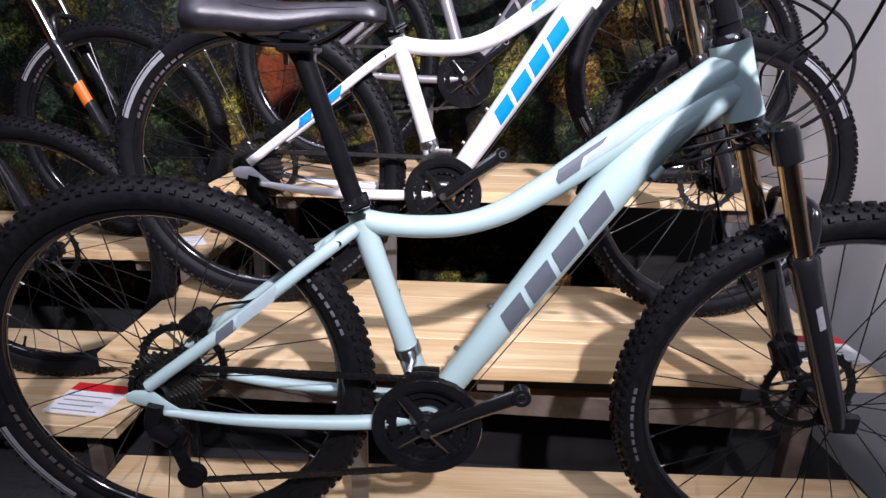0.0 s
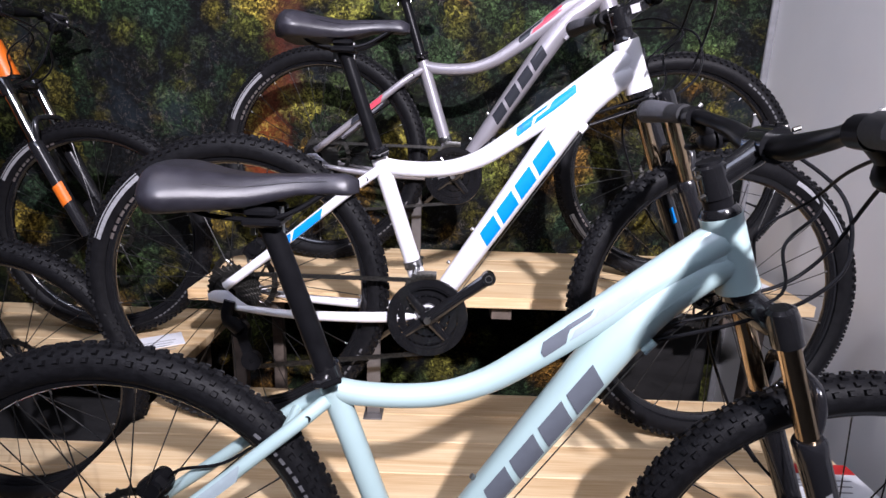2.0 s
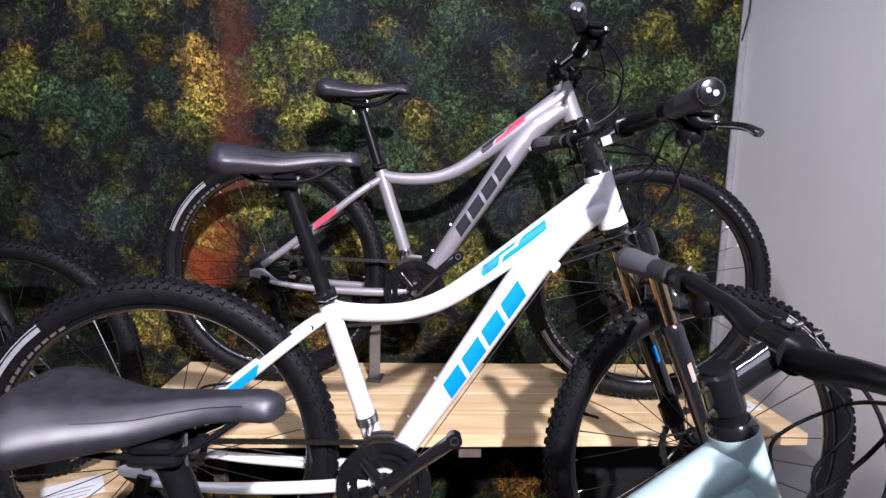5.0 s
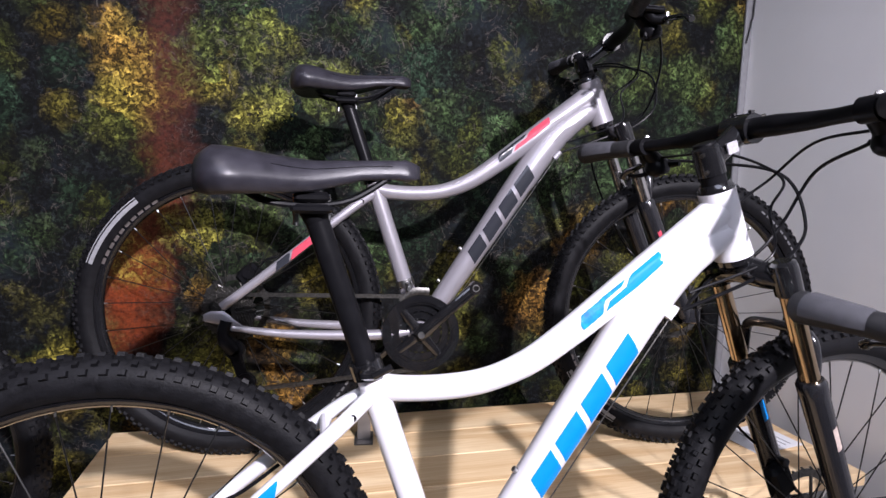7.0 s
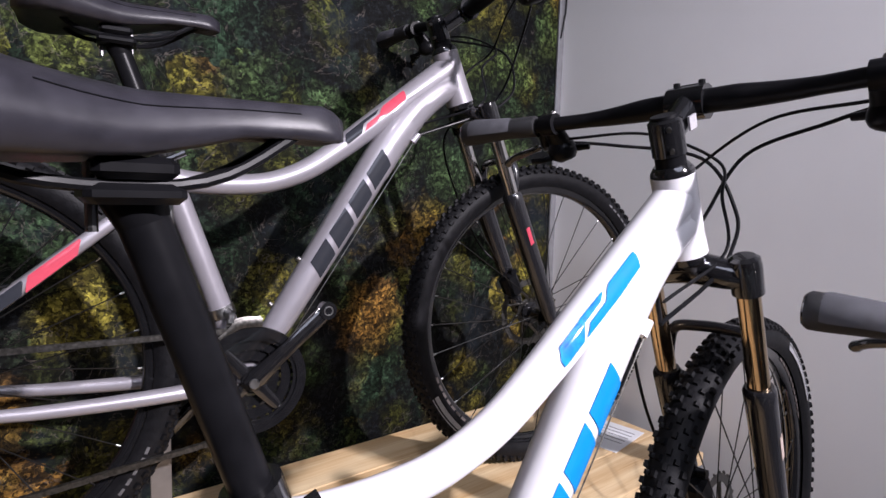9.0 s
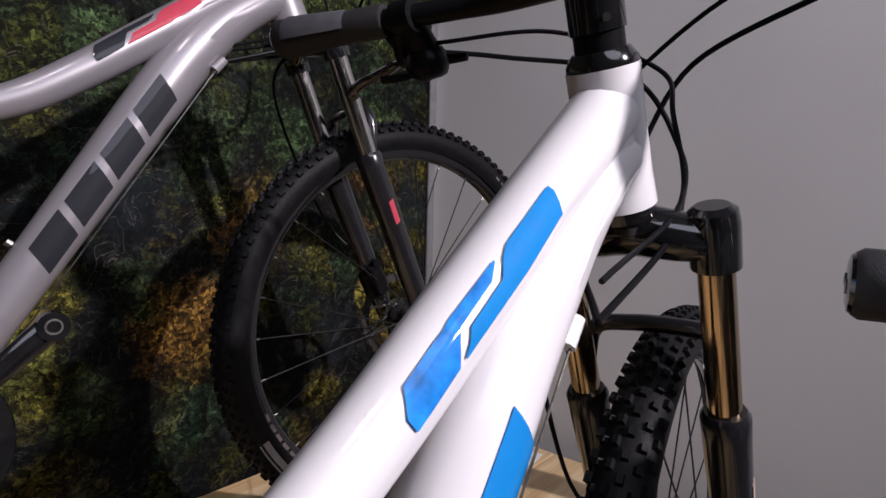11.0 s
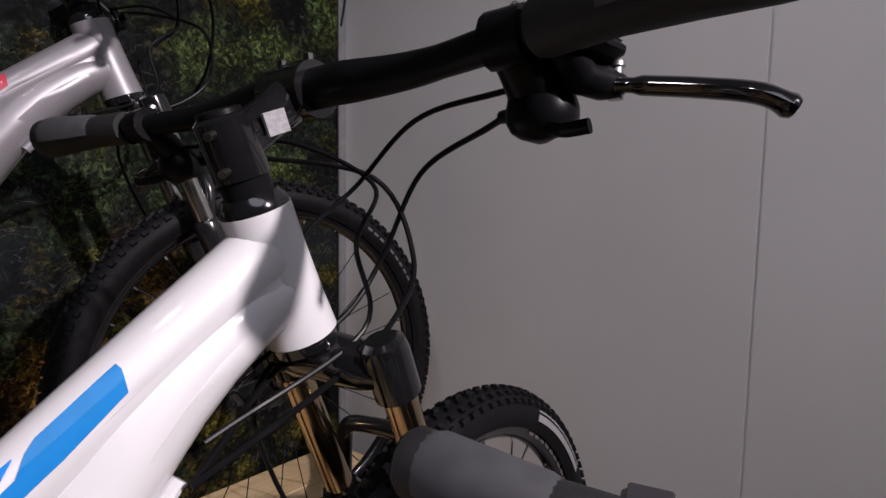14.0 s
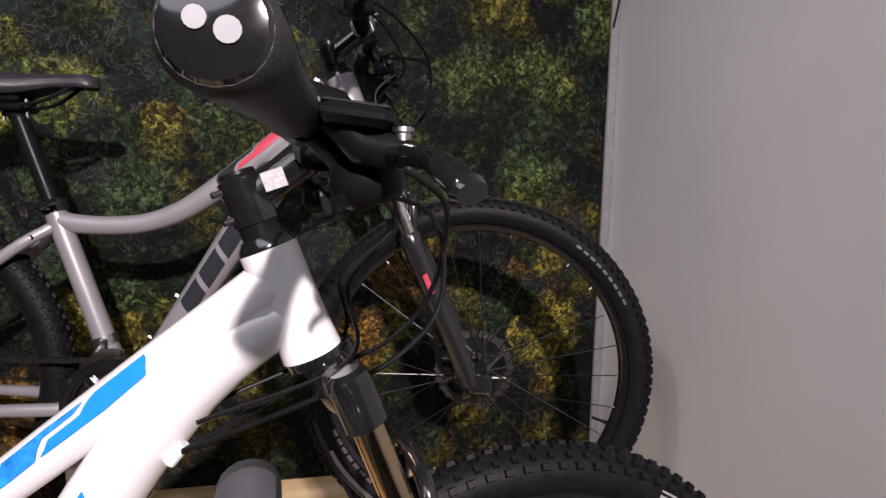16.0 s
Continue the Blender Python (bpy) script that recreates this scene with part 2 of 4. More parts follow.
LIGHTDECAL = mat("pale_grey_decal", (0.32, 0.385, 0.41), 0.55, coat=0.6, grain=0.05)
BLUE = mat("blue_decal", (0.003, 0.20, 0.56), 0.55, coat=0.6, grain=0.05)
BLUE2 = mat("deep_blue_decal", (0.01, 0.20, 0.64), 0.55, coat=0.6, grain=0.45, grain_scale=70)
BLACKDECAL = mat("black_decal", (0.02, 0.022, 0.028), 0.55, coat=0.6, grain=0.05)
TAN = mat("pale_tan_sticker", (0.42, 0.34, 0.30), 0.4, grain=0.15, grain_scale=150)
PINK = mat("coral_decal", (0.46, 0.055, 0.085), 0.55, coat=0.6, grain=0.05)
WALLPAINT = mat("white_wall_panel", (0.80, 0.80, 0.81), 0.5, grain=0.035, grain_scale=3, bump=0.08, bump_scale=60)
ALU = mat("aluminium_trim", (0.22, 0.22, 0.23), 0.5, 0.3, grain=0.1)
CARPET = mat("dark_floor", (0.022, 0.022, 0.024), 0.8, grain=0.4, grain_scale=80, bump=0.5)
CEIL = mat("hall_ceiling", (0.35, 0.35, 0.36), 0.8, grain=0.1, grain_scale=4)
HALL = mat("hall_wall", (0.40, 0.40, 0.41), 0.7, grain=0.1, grain_scale=3)
BLACKPANEL = mat("black_panel", (0.012, 0.011, 0.011), 0.6, grain=0.3, grain_scale=15)
DARKWOOD = mat("dark_brown_panel", (0.11, 0.085, 0.068), 0.6, grain=0.4, grain_scale=20)
for flat in (GREYDECAL, LIGHTDECAL, BLUE, BLUE2, BLACKDECAL, PINK, BLACK):
    flat.node_tree.nodes["Principled BSDF"].inputs["Specular IOR Level"].default_value = 0.10
WOOD = wood_material()
FOREST = forest_material()


# ---- mesh building ----
class Shape:
    """Vertices and faces gathered into one mesh."""

    def __init__(self):
        self.v, self.f = [], []

    def add(self, verts, faces, m=None):
        o = len(self.v)
        self.v += [tuple(m @ Vector(p)) if m else tuple(p) for p in verts]
        self.f += [tuple(i + o for i in f) for f in faces]
        return self

    def rings(self, rings, closed=False, caps=True):
        n = len(rings[0])
        vs = [p for r in rings for p in r]
        k = len(rings)
        fs = []
        for i in range(k if closed else k - 1):
            a, b = i * n, ((i + 1) % k) * n
            fs += [(a + j, a + (j + 1) % n, b + (j + 1) % n, b + j) for j in range(n)]
        if caps and not closed:
            fs += [tuple(reversed(range(n))), tuple(range((k - 1) * n, k * n))]
        return self.add(vs, fs)

    def tube(self, pts, radii, sides=16, caps=True, flat=1.0):
        """A round tube along points. flat: its width across, as a part of its height."""
        pts = [Vector(p) for p in pts]
        if not isinstance(radii, (list, tuple)):
            radii = [radii] * len(pts)
        out = []
        up = None
        for i, p in enumerate(pts):
            d = (pts[min(i + 1, len(pts) - 1)] - pts[max(i - 1, 0)]).normalized()
            if up is None:
                ref = Vector((0, 1, 0)) if abs(d.y) < 0.9 else Vector((0, 0, 1))
                side = (ref - d * ref.dot(d)).normalized()
            else:
                side = (up - d * up.dot(d)).normalized()
            up = side
            other = d.cross(side)
            out.append([p + side * (radii[i] * flat * math.cos(2 * math.pi * j / sides)) + other * (radii[i] * math.sin(2 * math.pi * j / sides)) for j in range(sides)])
        return self.rings(out, caps=caps)

    def lathe(self, profile, centre=(0, 0, 0), axis="y", sides=48, closed=False):
        """profile: (along the axis, radius)."""
        out = []
        for h, r in profile:
            ring = []
            for j in range(sides):
                a = 2 * math.pi * j / sides
                c, s = r * math.cos(a), r * math.sin(a)
                p = {"y": (c, h, s), "z": (c, s, h), "x": (h, c, s)}[axis]
                ring.append(Vector(p) + Vector(centre))
            out.append(ring)
        return self.rings(out, closed=closed, caps=not closed)

    def box(self, lo, hi, m=None, bevel=0.0):
        (x0, y0, z0), (x1, y1, z1) = lo, hi
        b = bevel
        if not b:
            vs = [(x, y, z) for z in (z0, z1) for x, y in ((x0, y0), (x1, y0), (x1, y1), (x0, y1))]
            return self.add(vs, [(3, 2, 1, 0), (4, 5, 6, 7), (0, 1, 5, 4), (1, 2, 6, 5), (2, 3, 7, 6), (3, 0, 4, 7)], m)

        def ring(z, i):
            return [(x0 + i, y0 + i + b, z), (x0 + i + b, y0 + i, z), (x1 - i - b, y0 + i, z), (x1 - i, y0 + i + b, z), (x1 - i, y1 - i - b, z), (x1 - i - b, y1 - i, z), (x0 + i + b, y1 - i, z), (x0 + i, y1 - i - b, z)]
        rs = [ring(z0, b), ring(z0 + b, 0), ring(z1 - b, 0), ring(z1, b)]
        if m:
            rs = [[m @ Vector(p) for p in r] for r in rs]
        return self.rings(rs)

    def mesh(self, name, material, smooth=35):
        me = bpy.data.meshes.new(name)
        me.from_pydata(self.v, [], self.f)
        me.materials.append(material)
        me.update()
        if smooth:
            me.polygons.foreach_set("use_smooth", [True] * len(me.polygons))
            me.set_sharp_from_angle(angle=radians(smooth))
        return me


def part(name, shape, material, parent, label="", m=None, smooth=35):
    """One mesh object under a thing or a part."""
    me = shape.mesh(name, material, smooth) if isinstance(shape, Shape) else shape
    ob = new(name, me)
    if parent:
        ob.parent = parent
    if m is not None:
        ob.matrix_local = m
    return tagged(ob, label) if label else ob


def spline(pts, n=24):
    """A smooth line through points."""
    pts = [Vector(p) for p in pts]
    ext = [2 * pts[0] - pts[1]] + pts + [2 * pts[-1] - pts[-2]]
    out = []
    for i in range(1, len(ext) - 2):
        a, b, c, d = ext[i - 1:i + 3]
        for k in range(n):
            t = k / n
            out.append(0.5 * (2 * b + (c - a) * t + (2 * a - 5 * b + 4 * c - d) * t * t + (3 * b - a - 3 * c + d) * t ** 3))
    return out + [pts[-1]]


def structure(name, shape, material, label, category, smooth=0, m=None):
    ob = new(name, shape.mesh(name, material, smooth))
    if m:
        ob.matrix_world = m
    return tagged(ob, label, category, kind="structure")


# ---- the place ----
SKEW = -3.0  # degrees by which the display stands off the x axis
DISPLAY = pose(0, 2.225, 0, 0, 0, SKEW)
RIGHT = 1.238
structure("floor", Shape().box((-5, -4, -0.1), (3, 3, 0)), CARPET, "dark grey carpeted hall floor", "floor")
structure("ceiling", Shape().box((-5, -4, 3.6), (3, 3, 3.7)), CEIL, "plain grey hall ceiling", "ceiling")
structure("wall_west", Shape().box((-5.1, -4, 0), (-5, 3, 3.6)), HALL, "plain grey hall wall", "wall")
structure("wall_far_east", Shape().box((3, -4, 0), (3.1, 3, 3.6)), HALL, "plain grey hall wall", "wall")
structure("wall_south", Shape().box((-5, -4.1, 0), (3, -4, 3.6)), HALL, "plain grey hall wall", "wall")
structure("wall_north", Shape().box((-6, 0, 0), (RIGHT, 0.05, 3.6)), FOREST, "printed photo wall of dark autumn woods with a rust-red streak", "photo wall", m=DISPLAY)
panel = Shape()
structure("wall_east", panel.box((RIGHT + 0.012, -1.062, 0), (RIGHT + 0.06, 0.05, 3.6)).box((RIGHT + 0.015, -1.067, 0), (RIGHT + 0.06, -1.062, 3.6)).box((RIGHT + 0.012, -1.78, 0), (RIGHT + 0.06, -1.067, 3.6)),
          WALLPAINT, "white painted side wall with a vertical panel joint", "wall", m=DISPLAY)
structure("trim_1", Shape().box((RIGHT - 0.014, -0.012, 0), (RIGHT + 0.0115, -0.001, 3.6), bevel=0.003), ALU, "thin aluminium edging strip in the wall corner", "trim", m=DISPLAY)

TOP3, TOP2, TOP1, SIDE = 0.717, 0.470, 0.179, 0.22


def shelf(name, x0, x1, at, yaw, depth, top, boards, label, thick=0.034):
    """A display shelf of planks on three cross battens and four legs; at: a place on its back edge."""
    y0, y1 = -depth, 0.0
    base = new(name)
    base.matrix_world = pose(*at, 0, 0, 0, yaw) @ pose(x0, y0, 0)
    w = (y1 - y0) / boards
    for i in range(boards):
        part("plank", Shape().box((0, i * w + 0.0008, top - thick), (x1 - x0, (i + 1) * w - 0.0008, top), bevel=0.002), WOOD, base)
    span = x1 - x0
    for f in (0.12, 0.5, 0.88):
        part("batten", Shape().box((span * f - 0.03, 0.03, top - thick - 0.045), (span * f + 0.03, y1 - y0 - 0.02, top - thick - 0.0005), bevel=0.002), DARKWOOD, base, "dark wooden batten")
    for f in (0.06, 0.94):
        for d in (0.09, y1 - y0 - 0.05):
            part("leg", Shape().box((span * f - 0.02, d - 0.02, 0), (span * f + 0.02, d + 0.02, top - thick - 0.0005), bevel=0.003), DARKWOOD, base, "dark square leg")
    return tagged(base, label, "shelf", group="stepped display shelves")


shelf("display_shelf", -0.66, 1.165, (0, 2.130), -1.5, 0.545, TOP3, 4, "light pine plank display shelf, the highest step, against the photo wall")
shelf("display_shelf", -0.70, 0.985, (0, 1.475), -2.0, 0.475, TOP2, 4, "light pine plank display shelf, the middle step, holding a white bicycle")
shelf("display_shelf", -0.72, 0.99, (0, 1.04), -2.0, 0.42, TOP1, 3, "light pine plank display shelf, the lowest step, holding a mint bicycle")
shelf("display_shelf", -1.6, 0.29, (-1.0, 2.10), -2.5, 0.42, TOP2, 4, "light pine plank shelf beside the steps, holding an orange bicycle")
shelf("display_shelf", -1.6, 0.26, (-1.0, 1.60), -2.5, 0.48, SIDE, 4, "low light pine plank shelf holding a black bicycle")


def support(name, lo, hi, material, label, yaw=-3.0):
    ob = new(name)
    ob.matrix_world = pose(lo[0], lo[1], lo[2], 0, 0, yaw)
    part("board", Shape().box((0, 0, 0), (hi[0] - lo[0], hi[1] - lo[1], hi[2] - lo[2]), bevel=0.002), material, ob)
    return tagged(ob, label, "support", group="dark supports under the shelves")


support("support_panel", (0.68, 1.95, 0), (1.06, 1.97, TOP3 - 0.0805), BLACKPANEL, "black support panel standing under the top shelf")
support("support_panel", (-0.66, 1.32, 0), (0.82, 1.34, TOP2 - 0.0805), BLACKPANEL, "black support panel standing under the middle shelf", -4.5)
support("support_beam", (-0.66, 1.155, 0.285), (0.80, 1.185, 0.345), DARKWOOD, "brown wooden cross beam under the middle shelf", -4.5)

corner_cable = new("corner_cable")
corner_cable.matrix_world = DISPLAY
part("strand", Shape().tube(spline([(RIGHT + 0.004, -0.017, 3.599), (RIGHT + 0.006, -0.017, 2.6), (RIGHT + 0.007, -0.017, 2.02), (RIGHT + 0.002, -0.0165, 1.94), (RIGHT - 0.010, -0.0155, 1.872)], 10), 0.0026, 8), BLACK, corner_cable)
tagged(corner_cable, "thin black cable hanging down the grey corner trim", "cable")

# ---- bicycles ----
R = 0.353          # outer radius of the tyres
REAR = Vector((-0.425, 0, 0.321))
FRONT = Vector((0.690, 0, 0.321))
BB = Vector((0.020, 0, 0.278))
CLUSTER = Vector((-0.090, 0, 0.608))
HEADTOP, HEADLOW = Vector((0.423, 0, 0.890)), Vector((0.462, 0, 0.790))
STEERAX = (HEADTOP - HEADLOW).normalized()
WHEEL_MESHES = {}


def wheel_meshes():
    if WHEEL_MESHES:
        return WHEEL_MESHES
    t = Shape()
    rc, rt = R - 0.030, 0.0265   # tyre centre line and its radius
    prof = [(rt * math.sin(a), rc + rt * math.cos(a)) for a in [radians(d) for d in range(-140, 141, 20)]]
    prof += [(0.013, rc - 0.012), (-0.013, rc - 0.012)]
    t.lathe(prof, sides=96, closed=True)
    rnd = random.Random(4)
    n = 102
    for k in range(n):
        for row, (d, w, l, h) in enumerate(((-60, 0.0085, 0.0100, 0.0046), (-36, 0.0078, 0.0082, 0.0042), (-11, 0.0075, 0.0105, 0.004), (11, 0.0075, 0.0105, 0.004), (36, 0.0078, 0.0082, 0.0042), (60, 0.0085, 0.0100, 0.0046))):
            a = 2 * math.pi * (k + (0.5 if row in (1, 3, 4) else 0) + rnd.uniform(-0.03, 0.03)) / n
            e = radians(d)
            rad = rc + (rt + h / 2 - 0.001) * math.cos(e)
            m = Matrix.Rotation(-a, 4, "Y") @ Matrix.Translation((rad, (rt + h / 2 - 0.001) * math.sin(e), 0)) @ Matrix.Rotation(e, 4, "Z")
            hx, hy, hz, c = h / 2 + 0.001, w / 2, l / 2, 0.0012
            vs = [(-hx, -hy, -hz), (-hx, hy, -hz), (-hx, hy, hz), (-hx, -hy, hz), (hx, -hy + c, -hz + c), (hx, hy - c, -hz + c), (hx, hy - c, hz - c), (hx, -hy + c, hz - c)]
            t.add(vs, [(4, 5, 6, 7), (0, 1, 5, 4), (1, 2, 6, 5), (2, 3, 7, 6), (3, 0, 4, 7)], m)
    WHEEL_MESHES["tyre"] = t.mesh("tyre", RUBBER, 40)
    rr = rc - 0.012
    rim = Shape().lathe([(-0.013, rr + 0.006), (-0.0135, rr - 0.004), (-0.011, rr - 0.018), (-0.004, rr - 0.024), (0.004, rr - 0.024), (0.011, rr - 0.018), (0.0135, rr - 0.004), (0.013, rr + 0.006)], sides=96, closed=True)
    WHEEL_MESHES["rim"] = rim.mesh("rim", GLOSS, 50)
    WHEEL_MESHES["hub"] = Shape().lathe([(-0.045, 0.006), (-0.038, 0.012), (-0.034, 0.012), (-0.032, 0.026), (-0.028, 0.026), (-0.026, 0.014), (0.026, 0.014), (0.028, 0.026), (0.032, 0.026), (0.034, 0.012), (0.045, 0.010)], sides=24).mesh("hub", GLOSS, 40)
    WHEEL_MESHES["spoke"] = Shape().tube([(0, 0, 0), (0, 0, 1)], 0.0011, 5).mesh("spoke", SPOKE, 60)
    nip = Shape()
    for k in range(28):
        t = 2 * math.pi * k / 28
        p = Vector((math.cos(t), 0, math.sin(t)))
        side = Vector((0, 0.003 if k % 2 else -0.003, 0))
        nip.tube([p * (rr - 0.031) + side, p * (rr - 0.022) + side], 0.0016, 6)
    WHEEL_MESHES["nipple_set"] = nip.mesh("nipple_set", STEEL, 60)
    rot = Shape()
    for r0, r1 in ((0.066, 0.080), (0.024, 0.034)):
        rot.lathe([(-0.001, r0), (-0.001, r1), (0.001, r1), (0.001, r0)], sides=40, closed=True)
    for k in range(8):
        a = 2 * math.pi * k / 8
        rot.tube([(0.03 * math.cos(a), 0, 0.03 * math.sin(a)), (0.068 * math.cos(a + 0.5), 0, 0.068 * math.sin(a + 0.5))], 0.003, 6)
    for k in range(24):
        a = 2 * math.pi * k / 24
        rot.tube([(0.0795 * math.cos(a), 0, 0.0795 * math.sin(a)), (0.083 * math.cos(a + 0.05), 0, 0.083 * math.sin(a + 0.05))], 0.0025, 5)
    WHEEL_MESHES["brake_rotor"] = rot.mesh("brake_rotor", DSTEEL, 40)

    def arc(r0, r1, y, a0, a1, cells, gap):
        s = Shape()
        step = (a1 - a0) / cells
        for c in range(cells):
            b0, b1 = a0 + c * step, a0 + (c + 1 - gap) * step
            k = max(2, int((b1 - b0) / 3))
            ring = []
            for i in range(k + 1):
                a = radians(b0 + (b1 - b0) * i / k)
                ring.append([(r * math.cos(a), yy, r * math.sin(a)) for r, yy in ((r0, y), (r1, y * 0.93), (r1, y * 0.93 + 0.001), (r0, y + 0.001))])
            s.rings(ring)
        return s
    # tyre printing: one pale solid band and two runs of blocks on the side towards the viewer
    WHEEL_MESHES["tyre_label"] = arc(rc - 0.007, rc + 0.008, -rt - 0.0008, 118, 150, 1, 0).mesh("tyre_label", PRINT, 60)
    WHEEL_MESHES["tyre_lettering"] = arc(rc - 0.004, rc + 0.004, -rt - 0.0008, 298, 326, 9, 0.35).mesh("tyre_lettering", DIMPRINT, 60)
    WHEEL_MESHES["rim_lettering"] = arc(rr - 0.014, rr - 0.002, -0.0139, 112, 150, 10, 0.3).mesh("rim_lettering", RIMPRINT, 60)
    v = Shape().tube([(0, 0, 0), (0, 0, 0.028)], 0.003, 8).tube([(0, 0, 0.026), (0, 0, 0.04)], 0.0042, 8)
    WHEEL_MESHES["valve"] = v.mesh("valve", BLACK, 40)
    return WHEEL_MESHES


def wheel(bike, centre, name, steer, turn, size, rotor_side=1):
    """rim with tyre, hub, spokes, brake rotor and valve under it."""
    g = wheel_meshes()
    m = steer @ Matrix.Translation(centre) @ Matrix.Rotation(radians(turn), 4, "Y") @ Matrix.Diagonal((size, 1, size, 1))
    rim = part(name, g["rim"], None, bike, "gloss black spoked wheel rim", m)
    part("tyre", g["tyre"], None, rim, "knobbly black off-road tyre")
    part("hub", g["hub"], None, rim)
    tagged(part("nipple_set", g["nipple_set"], None, rim, "small bright spoke nipples"), kind="stuff")
    part("brake_rotor", g["brake_rotor"], None, rim, "steel disc brake rotor", Matrix.Translation((0, 0.038 * rotor_side, 0)))
    for k in ("tyre_label", "tyre_lettering", "rim_lettering"):
        part(k, g[k], None, rim, "pale printing as plain bars")
    rr = R - 0.030 - 0.012 - 0.02
    part("valve", g["valve"], None, rim, "", Matrix.Rotation(radians(200), 4, "Y") @ Matrix.Translation((0, 0, rr - 0.038)))
    n = 28
    for k in range(n):
        side = 1 if k % 2 else -1
        a = 2 * math.pi * k / n
        b = a + (0.55 if (k // 2) % 2 else -0.55)
        p = Vector((0.025 * math.cos(b), side * 0.03, 0.025 * math.sin(b)))
        q = Vector((rr * math.cos(a), side * 0.003, rr * math.sin(a)))
        d = q - p
        part("spoke", g["spoke"], None, rim, "", Matrix.Translation(p) @ d.to_track_quat("Z", "Y").to_matrix().to_4x4() @ Matrix.Diagonal((1, 1, d.length, 1)))
    return rim


def tube_decal(a, b, ra, rb, s0, s1, h0, h1, slant=0.0, lift=0.0007):
    """A patch on the viewer's side of a tube from a to b: s along it in metres, h up round it in metres, leaning by slant."""
    a, b = Vector(a), Vector(b)
    d = (b - a).normalized()
    side = Vector((0, -1, 0))
    up = d.cross(side).normalized()
    if up.z < 0:
        up = -up
    length = (b - a).length
    rings = []
    nh, ns = 5, 6
    for layer in (lift, -0.002):
        grid = []
        for j in range(nh + 1):
            h = h0 + (h1 - h0) * j / nh
            row = []
            for i in range(ns + 1):
                s = s0 + (s1 - s0) * i / ns + slant * (h - h0)
                r = ra + (rb - ra) * s / length
                ang = h / r
                row.append(a + d * s + side * ((r + layer) * math.cos(ang)) + up * ((r + layer) * math.sin(ang)))
            grid.append(row)
        rings.append(grid)
    outer = [p for row in rings[0] for p in row]
    w = ns + 1
    fs = [(j * w + i, j * w + i + 1, (j + 1) * w + i + 1, (j + 1) * w + i) for j in range(nh) for i in range(ns)]
    sh = Shape().add(outer, fs)
    edge = [(0, i) for i in range(ns + 1)] + [(j, ns) for j in range(1, nh + 1)] + [(nh, i) for i in range(ns - 1, -1, -1)] + [(j, 0) for j in range(nh - 1, 0, -1)]
    k = len(edge)
    sh.add([rings[0][j][i] for j, i in edge] + [rings[1][j][i] for j, i in edge], [(q, q + k, (q + 1) % k + k, (q + 1) % k) for q in range(k)])
    return sh


def hull_shape(tt, tr, dt, dr):
    """The smooth body that joins the top tube and the down tube ahead of their fork, with a soft crease between them."""
    way = Vector((0.70, 0, 0.714)).normalized()
    up = Vector((-way.z, 0, way.x))
    rings = []
    for x, pinch, bay in ((0.250, 0.985, 0.052), (0.260, 0.90, 0.046), (0.274, 0.74, 0.036), (0.290, 0.54, 0.026), (0.310, 0.36, 0.015), (0.333, 0.24, 0.006), (0.360, 0.17, 0), (0.388, 0.12, 0), (0.412, 0.06, 0), (0.430, 0.0, 0)):
        i = min(range(len(tt) - 1), key=lambda k: abs(tt[k].x - x))
        f = (x - tt[i].x) / (tt[i + 1].x - tt[i].x)
        top = tt[i].lerp(tt[i + 1], f)
        skin = -0.0016 if x < 0.265 else -0.0008 if x < 0.28 else (-0.0002 if x < 0.30 else 0.0003)
        rt = tr[i] + (tr[i + 1] - tr[i]) * f + skin
        j = min(range(1, len(dt) - 1), key=lambda k: abs((dt[k] - top).dot(way)))
        d = (dt[j + 1] - dt[j - 1]).normalized()
        low = dt[j] + d * ((top - dt[j]).dot(way) / d.dot(way))
        rl = dr[j] + skin
        if x > 0.40:
            rt, rl = (rt * 0.97, rl * 0.95) if x < 0.42 else (rt * 0.80, rl * 0.78)
        ring = []
        for k in range(11):
            t = math.pi * k / 10
            ring.append(top + Vector((0, 1, 0)) * (rt * math.cos(t)) + up * (rt * math.sin(t)))
        for u in (0.15, 0.3, 0.5, 0.7, 0.85):
            ring.append(top.lerp(low, u) + d * (bay * 4 * u * (1 - u)) - Vector((0, 1, 0)) * ((rt + (rl - rt) * u) * (1 - pinch * 4 * u * (1 - u))))
        for k in range(11):
            t = math.pi + math.pi * k / 10
            ring.append(low + Vector((0, 1, 0)) * (rl * math.cos(t)) + up * (rl * math.sin(t)))
        for u in (0.15, 0.3, 0.5, 0.7, 0.85):
            ring.append(low.lerp(top, u) + d * (bay * 4 * u * (1 - u)) + Vector((0, 1, 0)) * ((rl + (rt - rl) * u) * (1 - pinch * 4 * u * (1 - u))))
        rings.append(ring)
    return Shape().rings(rings, caps=False)


